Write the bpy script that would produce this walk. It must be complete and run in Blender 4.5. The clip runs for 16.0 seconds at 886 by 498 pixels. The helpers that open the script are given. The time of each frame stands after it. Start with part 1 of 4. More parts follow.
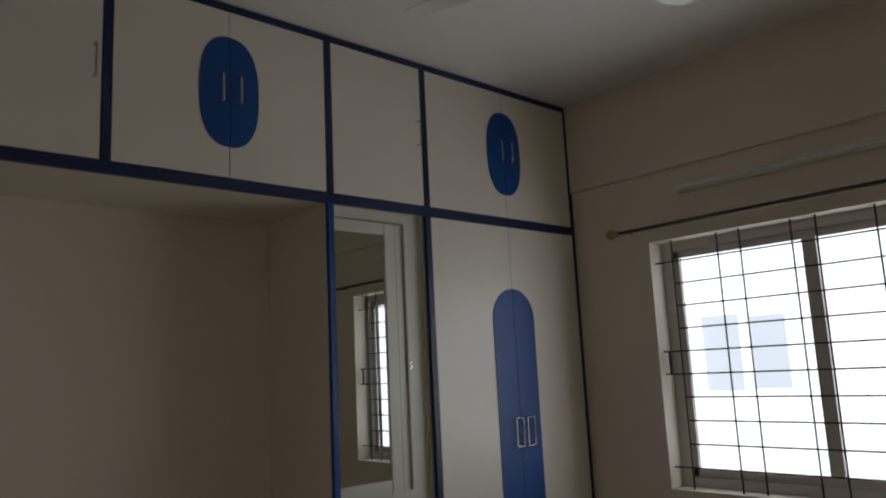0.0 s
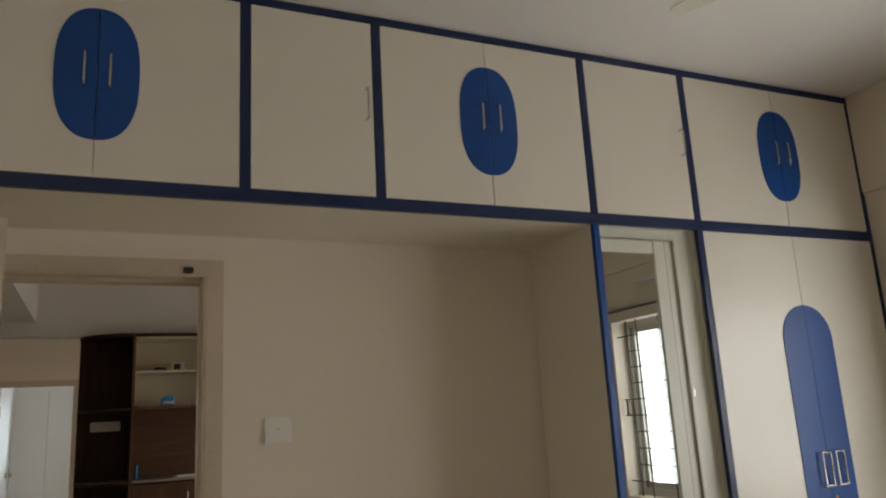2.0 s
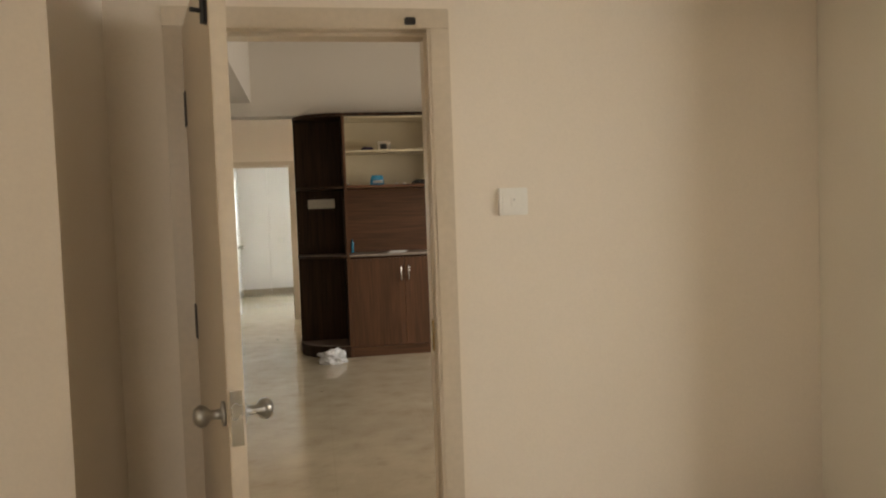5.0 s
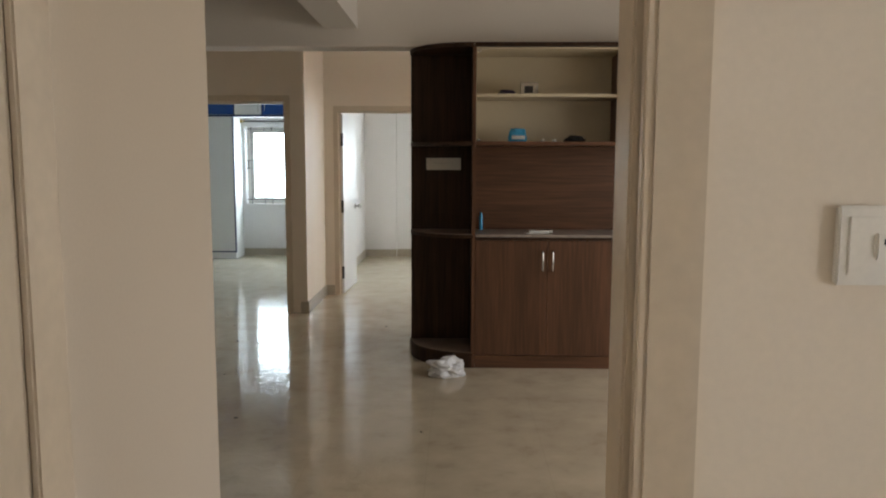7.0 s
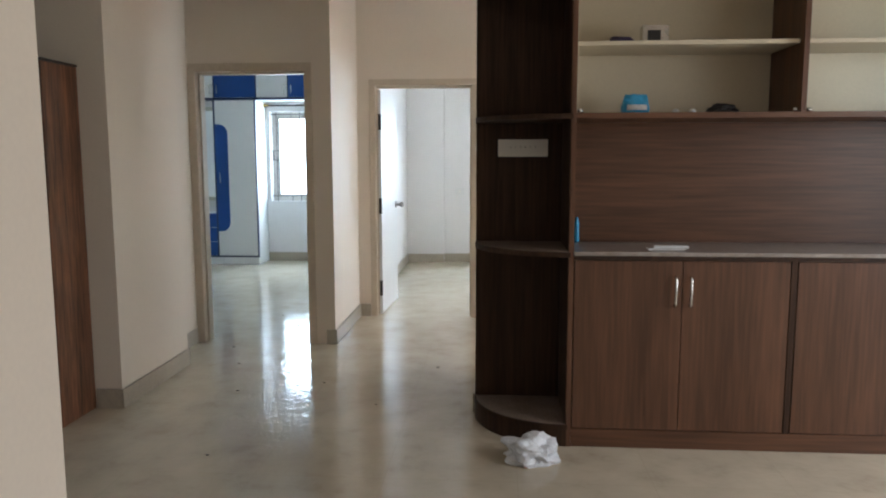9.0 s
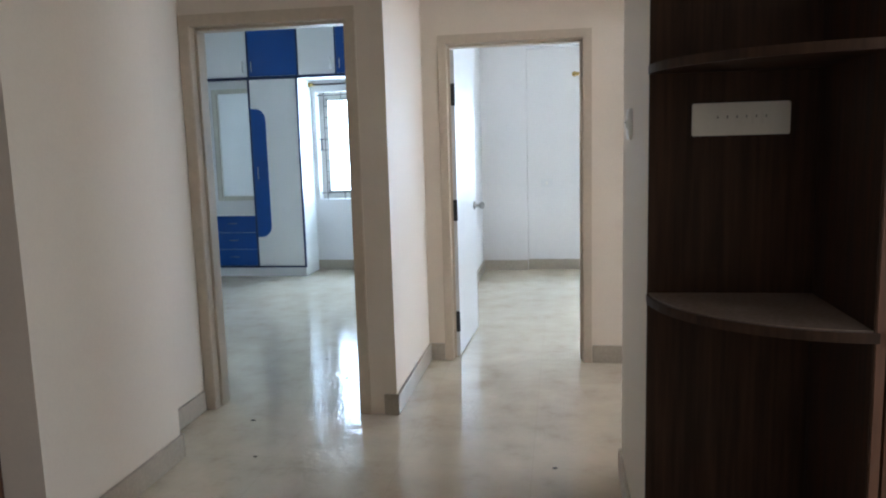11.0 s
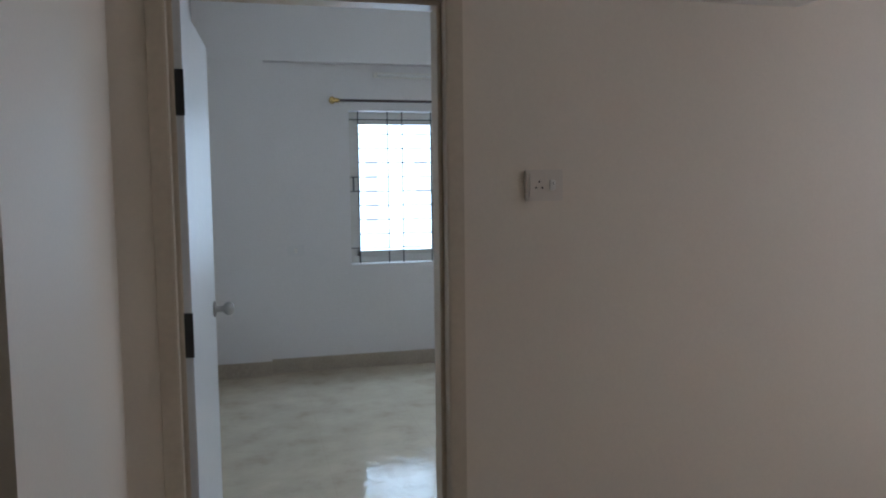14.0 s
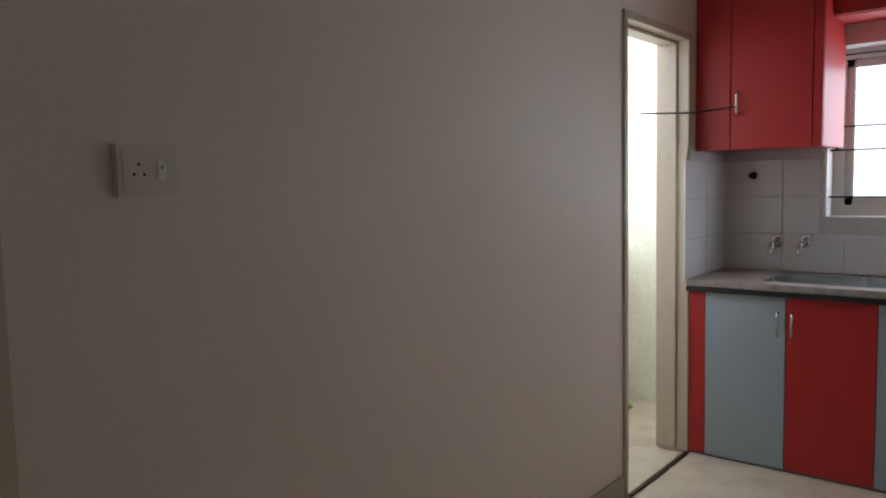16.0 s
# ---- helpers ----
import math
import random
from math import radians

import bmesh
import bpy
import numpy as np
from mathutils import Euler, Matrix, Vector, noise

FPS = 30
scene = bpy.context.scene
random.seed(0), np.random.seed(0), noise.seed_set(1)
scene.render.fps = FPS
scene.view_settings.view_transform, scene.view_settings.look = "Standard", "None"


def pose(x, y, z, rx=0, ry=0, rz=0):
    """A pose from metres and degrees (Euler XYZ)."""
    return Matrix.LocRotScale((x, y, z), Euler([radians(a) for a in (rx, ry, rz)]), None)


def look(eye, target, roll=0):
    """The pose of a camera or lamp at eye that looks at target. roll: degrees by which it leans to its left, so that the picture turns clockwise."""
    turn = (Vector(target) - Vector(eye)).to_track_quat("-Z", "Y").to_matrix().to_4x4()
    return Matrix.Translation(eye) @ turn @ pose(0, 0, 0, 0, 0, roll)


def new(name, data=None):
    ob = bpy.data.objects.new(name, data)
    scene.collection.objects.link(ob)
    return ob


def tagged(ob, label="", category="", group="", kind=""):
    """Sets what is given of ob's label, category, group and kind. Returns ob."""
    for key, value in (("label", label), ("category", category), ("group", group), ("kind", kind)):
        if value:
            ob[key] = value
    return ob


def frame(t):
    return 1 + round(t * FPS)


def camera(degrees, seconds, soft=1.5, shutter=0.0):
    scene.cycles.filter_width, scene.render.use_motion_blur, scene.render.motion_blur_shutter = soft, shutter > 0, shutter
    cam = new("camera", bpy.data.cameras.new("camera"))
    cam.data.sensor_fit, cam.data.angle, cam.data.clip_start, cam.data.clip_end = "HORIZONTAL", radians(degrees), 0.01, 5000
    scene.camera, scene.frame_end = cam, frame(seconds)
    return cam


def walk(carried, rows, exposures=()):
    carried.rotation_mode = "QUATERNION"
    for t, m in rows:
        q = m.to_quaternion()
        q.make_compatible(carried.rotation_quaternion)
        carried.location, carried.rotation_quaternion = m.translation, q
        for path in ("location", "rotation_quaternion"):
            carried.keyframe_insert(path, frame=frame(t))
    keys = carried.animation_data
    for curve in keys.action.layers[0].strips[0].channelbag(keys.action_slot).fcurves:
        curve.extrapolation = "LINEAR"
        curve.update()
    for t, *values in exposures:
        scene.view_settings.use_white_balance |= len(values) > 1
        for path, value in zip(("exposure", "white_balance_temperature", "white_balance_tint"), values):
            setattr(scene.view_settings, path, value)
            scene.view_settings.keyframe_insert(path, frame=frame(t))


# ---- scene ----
cam = camera(61.2, 16.0, 2.1)

PATH = [
    (0, (0.68, 0.385, 1.416), (2.012, 1.843, 1.736), -2.8),
    (0.5, (0.668, 0.45, 1.442), (1.976, 1.908, 1.847), -3.3),
    (1, (0.669, 0.488, 1.413), (1.86, 2.031, 1.86), -3.9),
    (1.5, (0.659, 0.526, 1.42), (1.693, 2.184, 1.848), -3.7),
    (2, (0.626, 0.573, 1.406), (1.434, 2.35, 1.842), -3.2),
    (2.5, (0.593, 0.597, 1.403), (1.189, 2.451, 1.862), -3.2),
    (3, (0.561, 0.637, 1.393), (0.948, 2.547, 1.846), -2.7),
    (3.5, (0.541, 0.669, 1.369), (0.845, 2.628, 1.63), -2.8),
    (4, (0.522, 0.715, 1.347), (0.867, 2.685, 1.373), -2.7),
    (4.5, (0.511, 0.806, 1.336), (0.872, 2.772, 1.285), -2.3),
    (7, (0.747, 2.864, 1.494), (0.708, 4.85, 1.266), 0.2),
    (7.5, (0.718, 3.283, 1.49), (0.579, 5.267, 1.274), 0.5),
    (8, (0.672, 3.74, 1.437), (0.543, 5.724, 1.221), -0.1),
    (10.5, (0.213, 5.916, 1.451), (-0.05, 7.877, 1.161), -1.1),
    (11, (0.131, 6.416, 1.442), (-0.18, 8.372, 1.162), -1.6),
    (11.5, (-0.006, 6.862, 1.449), (-0.29, 8.822, 1.165), -0.7),
    (12, (-0.093, 7.35, 1.432), (-0.285, 9.321, 1.156), -0.9),
    (12.5, (-0.165, 7.769, 1.443), (-0.267, 9.754, 1.227), -1.3),
    (13, (-0.279, 8.208, 1.45), (-0.177, 10.198, 1.282), -0.7),
    (13.5, (-0.307, 8.569, 1.462), (-0.02, 10.542, 1.307), -1.2),
    (14, (-0.356, 8.86, 1.45), (0.14, 10.798, 1.287), -0.7),
    (14.5, (-0.405, 9.169, 1.439), (0.449, 10.971, 1.285), -0.6),
    (15, (-0.346, 9.391, 1.41), (0.823, 11.005, 1.239), -0.6),
    (15.5, (-0.268, 9.573, 1.415), (1.073, 11.047, 1.24), -1.1),
    (16, (-0.199, 9.799, 1.415), (1.342, 11.062, 1.241), -1.3),
]
EXPOSURES = [
    (0.0, -2.5, 6300, 12), (0.5, -2.35, 6300, 12), (1.0, -1.95, 6500, 12), (1.5, -1.55, 6600, 11), (2.0, -1.3, 6800, 10), (2.5, -1.0, 7000, 10), (3.0, -0.6, 7100, 10), (3.5, -0.4, 7250, 10), (4.5, -0.15, 7400, 10),
    (7.0, -0.5, 6700, 11), (7.5, -0.5, 6700, 11), (8.0, -0.3, 6500, 10), (10.5, 0.0, 5500, 10), (11.5, -0.2, 5500, 11), (12.0, -0.55, 5500, 12), (12.5, -0.8, 5450, 11), (13.0, -0.95, 5300, 12), (14.0, -1.65, 5450, 11), (14.5, -2.02, 5450, 11), (15.5, -2.2, 5500, 9), (16.0, -2.27, 5800, 11),
]
walk(cam, [(t, look(eye, target, roll)) for t, eye, target, roll in PATH], EXPOSURES)

# ---- world and light ----
world = bpy.data.worlds.new("sky")
scene.world = world
world.use_nodes = True
_n = world.node_tree.nodes
_sky = _n.new("ShaderNodeTexSky")
_sky.sky_type = "NISHITA"
_sky.sun_disc = False
_sky.sun_elevation = radians(65)
_sky.sun_rotation = radians(90)
world.node_tree.links.new(_sky.outputs[0], _n["Background"].inputs[0])
_n["Background"].inputs[1].default_value = 0.15

sun_data = bpy.data.lights.new("sun", "SUN")
sun_data.energy = 3.0
sun_data.angle = radians(0.6)
sun_data.color = (1.0, 0.95, 0.87)
sun = new("sun", sun_data)
sun.matrix_world = look((9, 2, 20), (0, 3, 0))


def sky_light(x, y, z, w, h, toward, watts, colour=(0.93, 0.97, 1.0)):
    """Daylight entering by an opening, known or added: an area lamp as large as the opening, just outside it."""
    d = bpy.data.lights.new("daylight_lamp", "AREA")
    d.shape, d.size, d.size_y, d.energy, d.color = "RECTANGLE", w, h, watts, colour
    o = new("daylight_lamp", d)
    o.matrix_world = look((x, y, z), (x + toward[0], y + toward[1], z + toward[2]))
    return o


CEIL = 3.078
LAMPS = dict(bed_one=88, bed_two=100, bed_three=102, kitchen=80, utility=350, living=72, hall=2, bed_back_fill=38)
sky_light(4.76, 1.845, 1.40, 1.85, 1.40, (-1, 0, 0), LAMPS["bed_one"])
sky_light(-1.90, 15.12, 1.45, 1.50, 1.30, (0, -1, 0), LAMPS["bed_two"], (0.72, 0.89, 1.0))
sky_light(1.16, 15.12, 1.45, 1.50, 1.30, (0, -1, 0), LAMPS["bed_three"], (0.72, 0.89, 1.0))
sky_light(4.29, 10.11, 1.62, 1.20, 0.85, (-1, 0, 0), LAMPS["kitchen"])
sky_light(3.40, 12.35, 2.05, 2.6, 1.9, (0, -1, -0.7), LAMPS["utility"])
# fill at an assumed, unseen back opening, added to brighten the projecting wall
sky_light(-1.2, -1.75, 1.5, 1.3, 1.4, (0, 1, 0), LAMPS["bed_back_fill"], (1.0, 0.97, 0.93))
sky_light(3.95, 6.55, 1.35, 2.90, 2.00, (-1, 0, -0.75), LAMPS["living"], (1.0, 0.97, 0.93))
# weak fill for the hall, at an opening added out of view
sky_light(-5.35, 7.1, 1.5, 1.6, 1.5, (1, 0, 0), LAMPS["hall"], (1.0, 0.95, 0.88))


# ---- materials ----
def material(name, colour, rough=0.5, vary=0.08, scale=3.0, fine=60.0, bump=0.05, metal=0.0, spec=0.5, grain=None, dirt=None, coat=0.0):
    """A surface with broad and fine variation of colour and a fine relief. grain: stretch of the fine noise."""
    m = bpy.data.materials.new(name)
    m.use_nodes = True
    nt = m.node_tree
    n, l = nt.nodes, nt.links
    b = n["Principled BSDF"]
    b.inputs["Roughness"].default_value = rough
    b.inputs["Metallic"].default_value = metal
    b.inputs["Specular IOR Level"].default_value = spec
    b.inputs["Coat Weight"].default_value = coat
    tc = n.new("ShaderNodeTexCoord")
    mp = n.new("ShaderNodeMapping")
    mp.inputs["Scale"].default_value = grain or (1, 1, 1)
    geo = n.new("ShaderNodeNewGeometry")
    l.new(geo.outputs["Position"], mp.inputs[0])
    big = n.new("ShaderNodeTexNoise")
    big.inputs["Scale"].default_value, big.inputs["Detail"].default_value = scale, 4
    l.new(mp.outputs[0], big.inputs["Vector"])
    small = n.new("ShaderNodeTexNoise")
    small.inputs["Scale"].default_value, small.inputs["Detail"].default_value = fine, 6
    l.new(mp.outputs[0], small.inputs["Vector"])
    add = n.new("ShaderNodeMath")
    add.operation = "ADD"
    l.new(big.outputs[0], add.inputs[0])
    l.new(small.outputs[0], add.inputs[1])
    ramp = n.new("ShaderNodeValToRGB")
    half = n.new("ShaderNodeMath")
    half.operation = "MULTIPLY"
    half.inputs[1].default_value = 0.5
    l.new(add.outputs[0], half.inputs[0])
    l.new(half.outputs[0], ramp.inputs[0])
    lo = dirt or tuple(c * (1 - 2 * vary) for c in colour)
    hi = tuple(min(1, c * (1 + vary)) for c in colour)
    ramp.color_ramp.elements[0].position, ramp.color_ramp.elements[1].position = (0.40, 0.62) if grain else (0.32, 0.68)
    big.inputs["Distortion"].default_value = 0.7 if grain else 0.0
    ramp.color_ramp.elements[0].color, ramp.color_ramp.elements[1].color = (*lo, 1), (*hi, 1)
    l.new(ramp.outputs[0], b.inputs["Base Color"])
    bp = n.new("ShaderNodeBump")
    bp.inputs["Strength"].default_value, bp.inputs["Distance"].default_value = bump, 0.01
    l.new(small.outputs[0], bp.inputs["Height"])
    l.new(bp.outputs[0], b.inputs["Normal"])
    rr = n.new("ShaderNodeMapRange")
    rr.inputs["To Min"].default_value, rr.inputs["To Max"].default_value = rough * 0.8, min(1, rough * 1.25)
    l.new(big.outputs[0], rr.inputs[0])
    l.new(rr.outputs[0], b.inputs["Roughness"])
    return m


def floor_material():
    """Polished cream vitrified tiles, dusty, with faint 0.6 m joints."""
    m = material("polished_tile", (0.60, 0.525, 0.40), 0.16, 0.06, 1.1, 5.0, 0.012, dirt=(0.47, 0.40, 0.30))
    nt = m.node_tree
    n, l = nt.nodes, nt.links
    b = n["Principled BSDF"]
    ramp = b.inputs["Base Color"].links[0].from_node
    geo = next(k for k in n if k.bl_idname == "ShaderNodeNewGeometry")
    br = n.new("ShaderNodeTexBrick")
    br.offset = 0.0
    br.inputs["Color1"].default_value = br.inputs["Color2"].default_value = (1, 1, 1, 1)
    br.inputs["Mortar"].default_value = (0.94, 0.93, 0.92, 1)
    br.inputs["Scale"].default_value, br.inputs["Mortar Size"].default_value = 1.0, 0.0025
    br.inputs["Brick Width"].default_value = br.inputs["Row Height"].default_value = 0.6
    l.new(geo.outputs["Position"], br.inputs["Vector"])
    mx = n.new("ShaderNodeMixRGB")
    mx.blend_type = "MULTIPLY"
    mx.inputs[0].default_value = 1.0
    l.new(ramp.outputs[0], mx.inputs[1])
    l.new(br.outputs["Color"], mx.inputs[2])
    # dusty footmarks
    st = n.new("ShaderNodeTexNoise")
    st.inputs["Scale"].default_value, st.inputs["Detail"].default_value, st.inputs["Roughness"].default_value = 5.0, 10, 0.7
    l.new(geo.outputs["Position"], st.inputs["Vector"])
    sr = n.new("ShaderNodeValToRGB")
    sr.color_ramp.elements[0].position, sr.color_ramp.elements[1].position = 0.30, 0.45
    sr.color_ramp.elements[0].color, sr.color_ramp.elements[1].color = (0.80, 0.77, 0.72, 1), (1, 1, 1, 1)
    l.new(st.outputs[0], sr.inputs[0])
    m2 = n.new("ShaderNodeMixRGB")
    m2.blend_type = "MULTIPLY"
    m2.inputs[0].default_value = 0.55
    l.new(mx.outputs[0], m2.inputs[1])
    l.new(sr.outputs[0], m2.inputs[2])
    l.new(m2.outputs[0], b.inputs["Base Color"])
    rg = n.new("ShaderNodeMapRange")
    rg.inputs["From Min"].default_value, rg.inputs["From Max"].default_value = 0.3, 0.7
    rg.inputs["To Min"].default_value, rg.inputs["To Max"].default_value = 0.10, 0.02
    l.new(st.outputs[0], rg.inputs[0])
    l.new(rg.outputs[0], b.inputs["Roughness"])
    wv = n.new("ShaderNodeTexNoise")
    wv.inputs["Scale"].default_value, wv.inputs["Detail"].default_value, wv.inputs["Distortion"].default_value = 12.0, 1, 1.4
    l.new(geo.outputs["Position"], wv.inputs["Vector"])
    bp = next(k for k in n if k.bl_idname == "ShaderNodeBump")
    l.new(wv.outputs[0], bp.inputs["Height"])
    bp.inputs["Strength"].default_value, bp.inputs["Distance"].default_value = 0.42, 0.004
    return m


M = dict(
    cream=material("cream_wall_paint", (0.74, 0.65, 0.54), 0.6, 0.022, 0.9, 90, 0.03),
    white_wall=material("white_wall_paint", (0.74, 0.72, 0.71), 0.6, 0.03, 1.2, 90, 0.06),
    ceiling=material("ceiling_paint", (0.78, 0.74, 0.69), 0.8, 0.02, 1.0, 80, 0.05),
    floor=floor_material(),
    skirting=material("beige_tile_skirting", (0.42, 0.36, 0.28), 0.35, 0.10, 4, 60, 0.03),
    door_paint=material("cream_enamel", (0.57, 0.475, 0.36), 0.4, 0.05, 3, 40, 0.04),
    door_white=material("white_enamel", (0.68, 0.68, 0.68), 0.32, 0.03, 3, 40, 0.04),
    lam_cream=material("cream_laminate", (0.76, 0.70, 0.60), 0.33, 0.02, 2, 150, 0.02),
    lam_sage=material("pale_sage_laminate", (0.62, 0.61, 0.51), 0.4, 0.03, 2, 120, 0.02),
    lam_white=material("white_laminate", (0.78, 0.78, 0.76), 0.33, 0.02, 2, 150, 0.02),
    blue=material("blue_laminate", (0.002, 0.060, 0.27), 0.40, 0.06, 2, 120, 0.02, spec=0.45),
    navy=material("navy_edge_band", (0.008, 0.022, 0.085), 0.4, 0.1, 3, 80, 0.03),
    walnut=material("walnut_laminate", (0.122, 0.054, 0.027), 0.38, 0.19, 1.2, 7, 0.03, grain=(8, 8, 0.4)),
    walnut_flat=material("walnut_laminate_across", (0.122, 0.054, 0.027), 0.36, 0.19, 1.2, 7, 0.03, grain=(0.4, 8, 8)),
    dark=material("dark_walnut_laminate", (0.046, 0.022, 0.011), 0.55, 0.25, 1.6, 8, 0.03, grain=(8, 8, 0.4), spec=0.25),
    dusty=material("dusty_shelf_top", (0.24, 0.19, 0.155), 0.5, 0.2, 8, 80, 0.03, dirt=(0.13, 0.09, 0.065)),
    teak=material("teak_laminate", (0.20, 0.085, 0.042), 0.4, 0.35, 1.6, 12, 0.03, grain=(9, 9, 0.5)),
    shelf=material("cream_shelf_laminate", (0.66, 0.58, 0.43), 0.4, 0.03, 2, 100, 0.02),
    stone=material("grey_counter_top", (0.36, 0.32, 0.29), 0.3, 0.2, 20, 200, 0.02, dirt=(0.2, 0.16, 0.13)),
    red=material("red_laminate", (0.42, 0.018, 0.016), 0.42, 0.06, 2, 120, 0.02),
    grey=material("grey_laminate", (0.33, 0.38, 0.41), 0.3, 0.04, 2, 120, 0.02),
    steel=material("brushed_steel", (0.62, 0.61, 0.58), 0.25, 0.05, 10, 200, 0.02, metal=1.0),
    black=material("black_iron", (0.02, 0.018, 0.018), 0.5, 0.2, 10, 100, 0.05),
    rod=material("dark_curtain_rod", (0.045, 0.03, 0.025), 0.3, 0.2, 10, 100, 0.02),
    brass=material("gold_finial", (0.60, 0.43, 0.16), 0.25, 0.08, 10, 100, 0.02, metal=1.0),
    plastic=material("white_switch_plastic", (0.78, 0.75, 0.69), 0.3, 0.03, 5, 120, 0.01),
    ivory=material("ivory_switch_plastic", (0.66, 0.59, 0.51), 0.35, 0.03, 5, 120, 0.01),
    ivory_white=material("pale_grey_switch_plastic", (0.70, 0.69, 0.68), 0.35, 0.03, 5, 120, 0.01),
    dull_steel=material("dull_steel", (0.36, 0.35, 0.33), 0.3, 0.06, 10, 200, 0.02, metal=1.0),
    alu=material("powder_coated_aluminium", (0.60, 0.57, 0.52), 0.4, 0.04, 5, 120, 0.02),
    wtile=material("white_wall_tile", (0.72, 0.72, 0.72), 0.12, 0.03, 2, 60, 0.01),
    pale_tile=material("pale_yellow_tile", (0.78, 0.76, 0.62), 0.3, 0.05, 3, 60, 0.01),
    grout=material("grey_grout", (0.60, 0.59, 0.57), 0.8, 0.08, 10, 100, 0.05),
    out_wall=material("pale_outside_plaster", (0.80, 0.78, 0.62), 0.8, 0.08, 3, 50, 0.1),
    concrete=material("grey_cement", (0.38, 0.35, 0.31), 0.8, 0.12, 3, 50, 0.1),
    fan=material("cream_fan_enamel", (0.70, 0.66, 0.56), 0.2, 0.03, 5, 100, 0.01, coat=0.4),
    poly=material("white_thin_polythene", (0.75, 0.76, 0.78), 0.25, 0.1, 25, 80, 0.2),
    blue_plastic=material("clear_blue_plastic", (0.05, 0.35, 0.62), 0.2, 0.15, 12, 60, 0.05),
    paper=material("white_paper", (0.75, 0.74, 0.72), 0.7, 0.05, 20, 100, 0.05),
    purple=material("dark_violet_cloth", (0.05, 0.035, 0.08), 0.7, 0.2, 20, 100, 0.2),
    dust=material("black_dust", (0.05, 0.045, 0.04), 0.9, 0.2, 20, 100, 0.1),
    green=material("green_scrap", (0.25, 0.42, 0.10), 0.5, 0.15, 20, 100, 0.1),
)
_mir = bpy.data.materials.new("mirror_silver")
_mir.use_nodes = True
_b = _mir.node_tree.nodes["Principled BSDF"]
_b.inputs["Base Color"].default_value, _b.inputs["Metallic"].default_value, _b.inputs["Roughness"].default_value = (0.80, 0.84, 0.82, 1), 1.0, 0.01
M["mirror"] = _mir
_gl = bpy.data.materials.new("clear_glass")
_gl.use_nodes = True
_b = _gl.node_tree.nodes["Principled BSDF"]
_b.inputs["Transmission Weight"].default_value, _b.inputs["Roughness"].default_value, _b.inputs["IOR"].default_value = 1.0, 0.0, 1.02
M["glass"] = _gl


# ---- building blocks ----
def mesh_object(name, bm, mat, parent=None, smooth=False):
    me = bpy.data.meshes.new(name)
    bmesh.ops.recalc_face_normals(bm, faces=bm.faces)
    if smooth:
        for f in bm.faces:
            f.smooth = True
    bm.to_mesh(me)
    bm.free()
    me.materials.append(mat)
    ob = new(name, me)
    ob.parent = parent
    return ob


def add_box(bm, x0, x1, y0, y1, z0, z1):
    v = [bm.verts.new((x, y, z)) for x in (x0, x1) for y in (y0, y1) for z in (z0, z1)]
    for f in ((0, 1, 3, 2), (4, 6, 7, 5), (0, 4, 5, 1), (2, 3, 7, 6), (0, 2, 6, 4), (1, 5, 7, 3)):
        bm.faces.new([v[i] for i in f])


def boxes(name, mat, parts, parent=None, bevel=0.0):
    """One mesh of boxes (x0, x1, y0, y1, z0, z1)."""
    bm = bmesh.new()
    for p in parts:
        add_box(bm, *p)
    if bevel:
        bmesh.ops.bevel(bm, geom=list(bm.edges), offset=bevel, segments=2, affect="EDGES", clamp_overlap=True)
    return mesh_object(name, bm, mat, parent)


def turned(name, mat, profile, m, parent=None, steps=20):
    """A turned body: profile of (radius, height) about the z axis of m."""
    bm = bmesh.new()
    rings = []
    for r, hgt in profile:
        rings.append([bm.verts.new(m @ Vector((r * math.cos(2 * math.pi * i / steps), r * math.sin(2 * math.pi * i / steps), hgt))) for i in range(steps)])
    for a, b in zip(rings, rings[1:]):
        for i in range(steps):
            bm.faces.new((a[i], a[(i + 1) % steps], b[(i + 1) % steps], b[i]))
    bm.faces.new(rings[0])
    bm.faces.new(rings[-1])
    return mesh_object(name, bm, mat, parent, True)


def tube(name, mat, points, r, parent=None, steps=8):
    """A round bar bent along points."""
    cu = bpy.data.curves.new(name, "CURVE")
    cu.dimensions = "3D"
    cu.bevel_depth, cu.bevel_resolution, cu.use_fill_caps = r, 2, True
    sp = cu.splines.new("POLY")
    sp.points.add(len(points) - 1)
    for p, q in zip(sp.points, points):
        p.co = (*q, 1)
    tmp = bpy.data.objects.new(name, cu)
    scene.collection.objects.link(tmp)
    me = bpy.data.meshes.new_from_object(tmp.evaluated_get(bpy.context.evaluated_depsgraph_get()))
    bpy.data.objects.remove(tmp)
    bpy.data.curves.remove(cu)
    me.materials.clear()
    me.materials.append(mat)
    ob = new(name, me)
    ob.parent = parent
    return ob


def outline(name, mat, pts, axis, at, thick, parent=None):
    """A board cut along the outline pts (u, z), lying across 'y' or 'x' from at to at + thick."""
    bm = bmesh.new()
    rows = []
    for d in (at, at + thick):
        rows.append([bm.verts.new((u, d, z) if axis == "y" else (d, u, z)) for u, z in pts])
    bm.faces.new(rows[0])
    bm.faces.new(rows[1])
    k = len(pts)
    for i in range(k):
        bm.faces.new((rows[0][i], rows[0][(i + 1) % k], rows[1][(i + 1) % k], rows[1][i]))
    return mesh_object(name, bm, mat, parent)


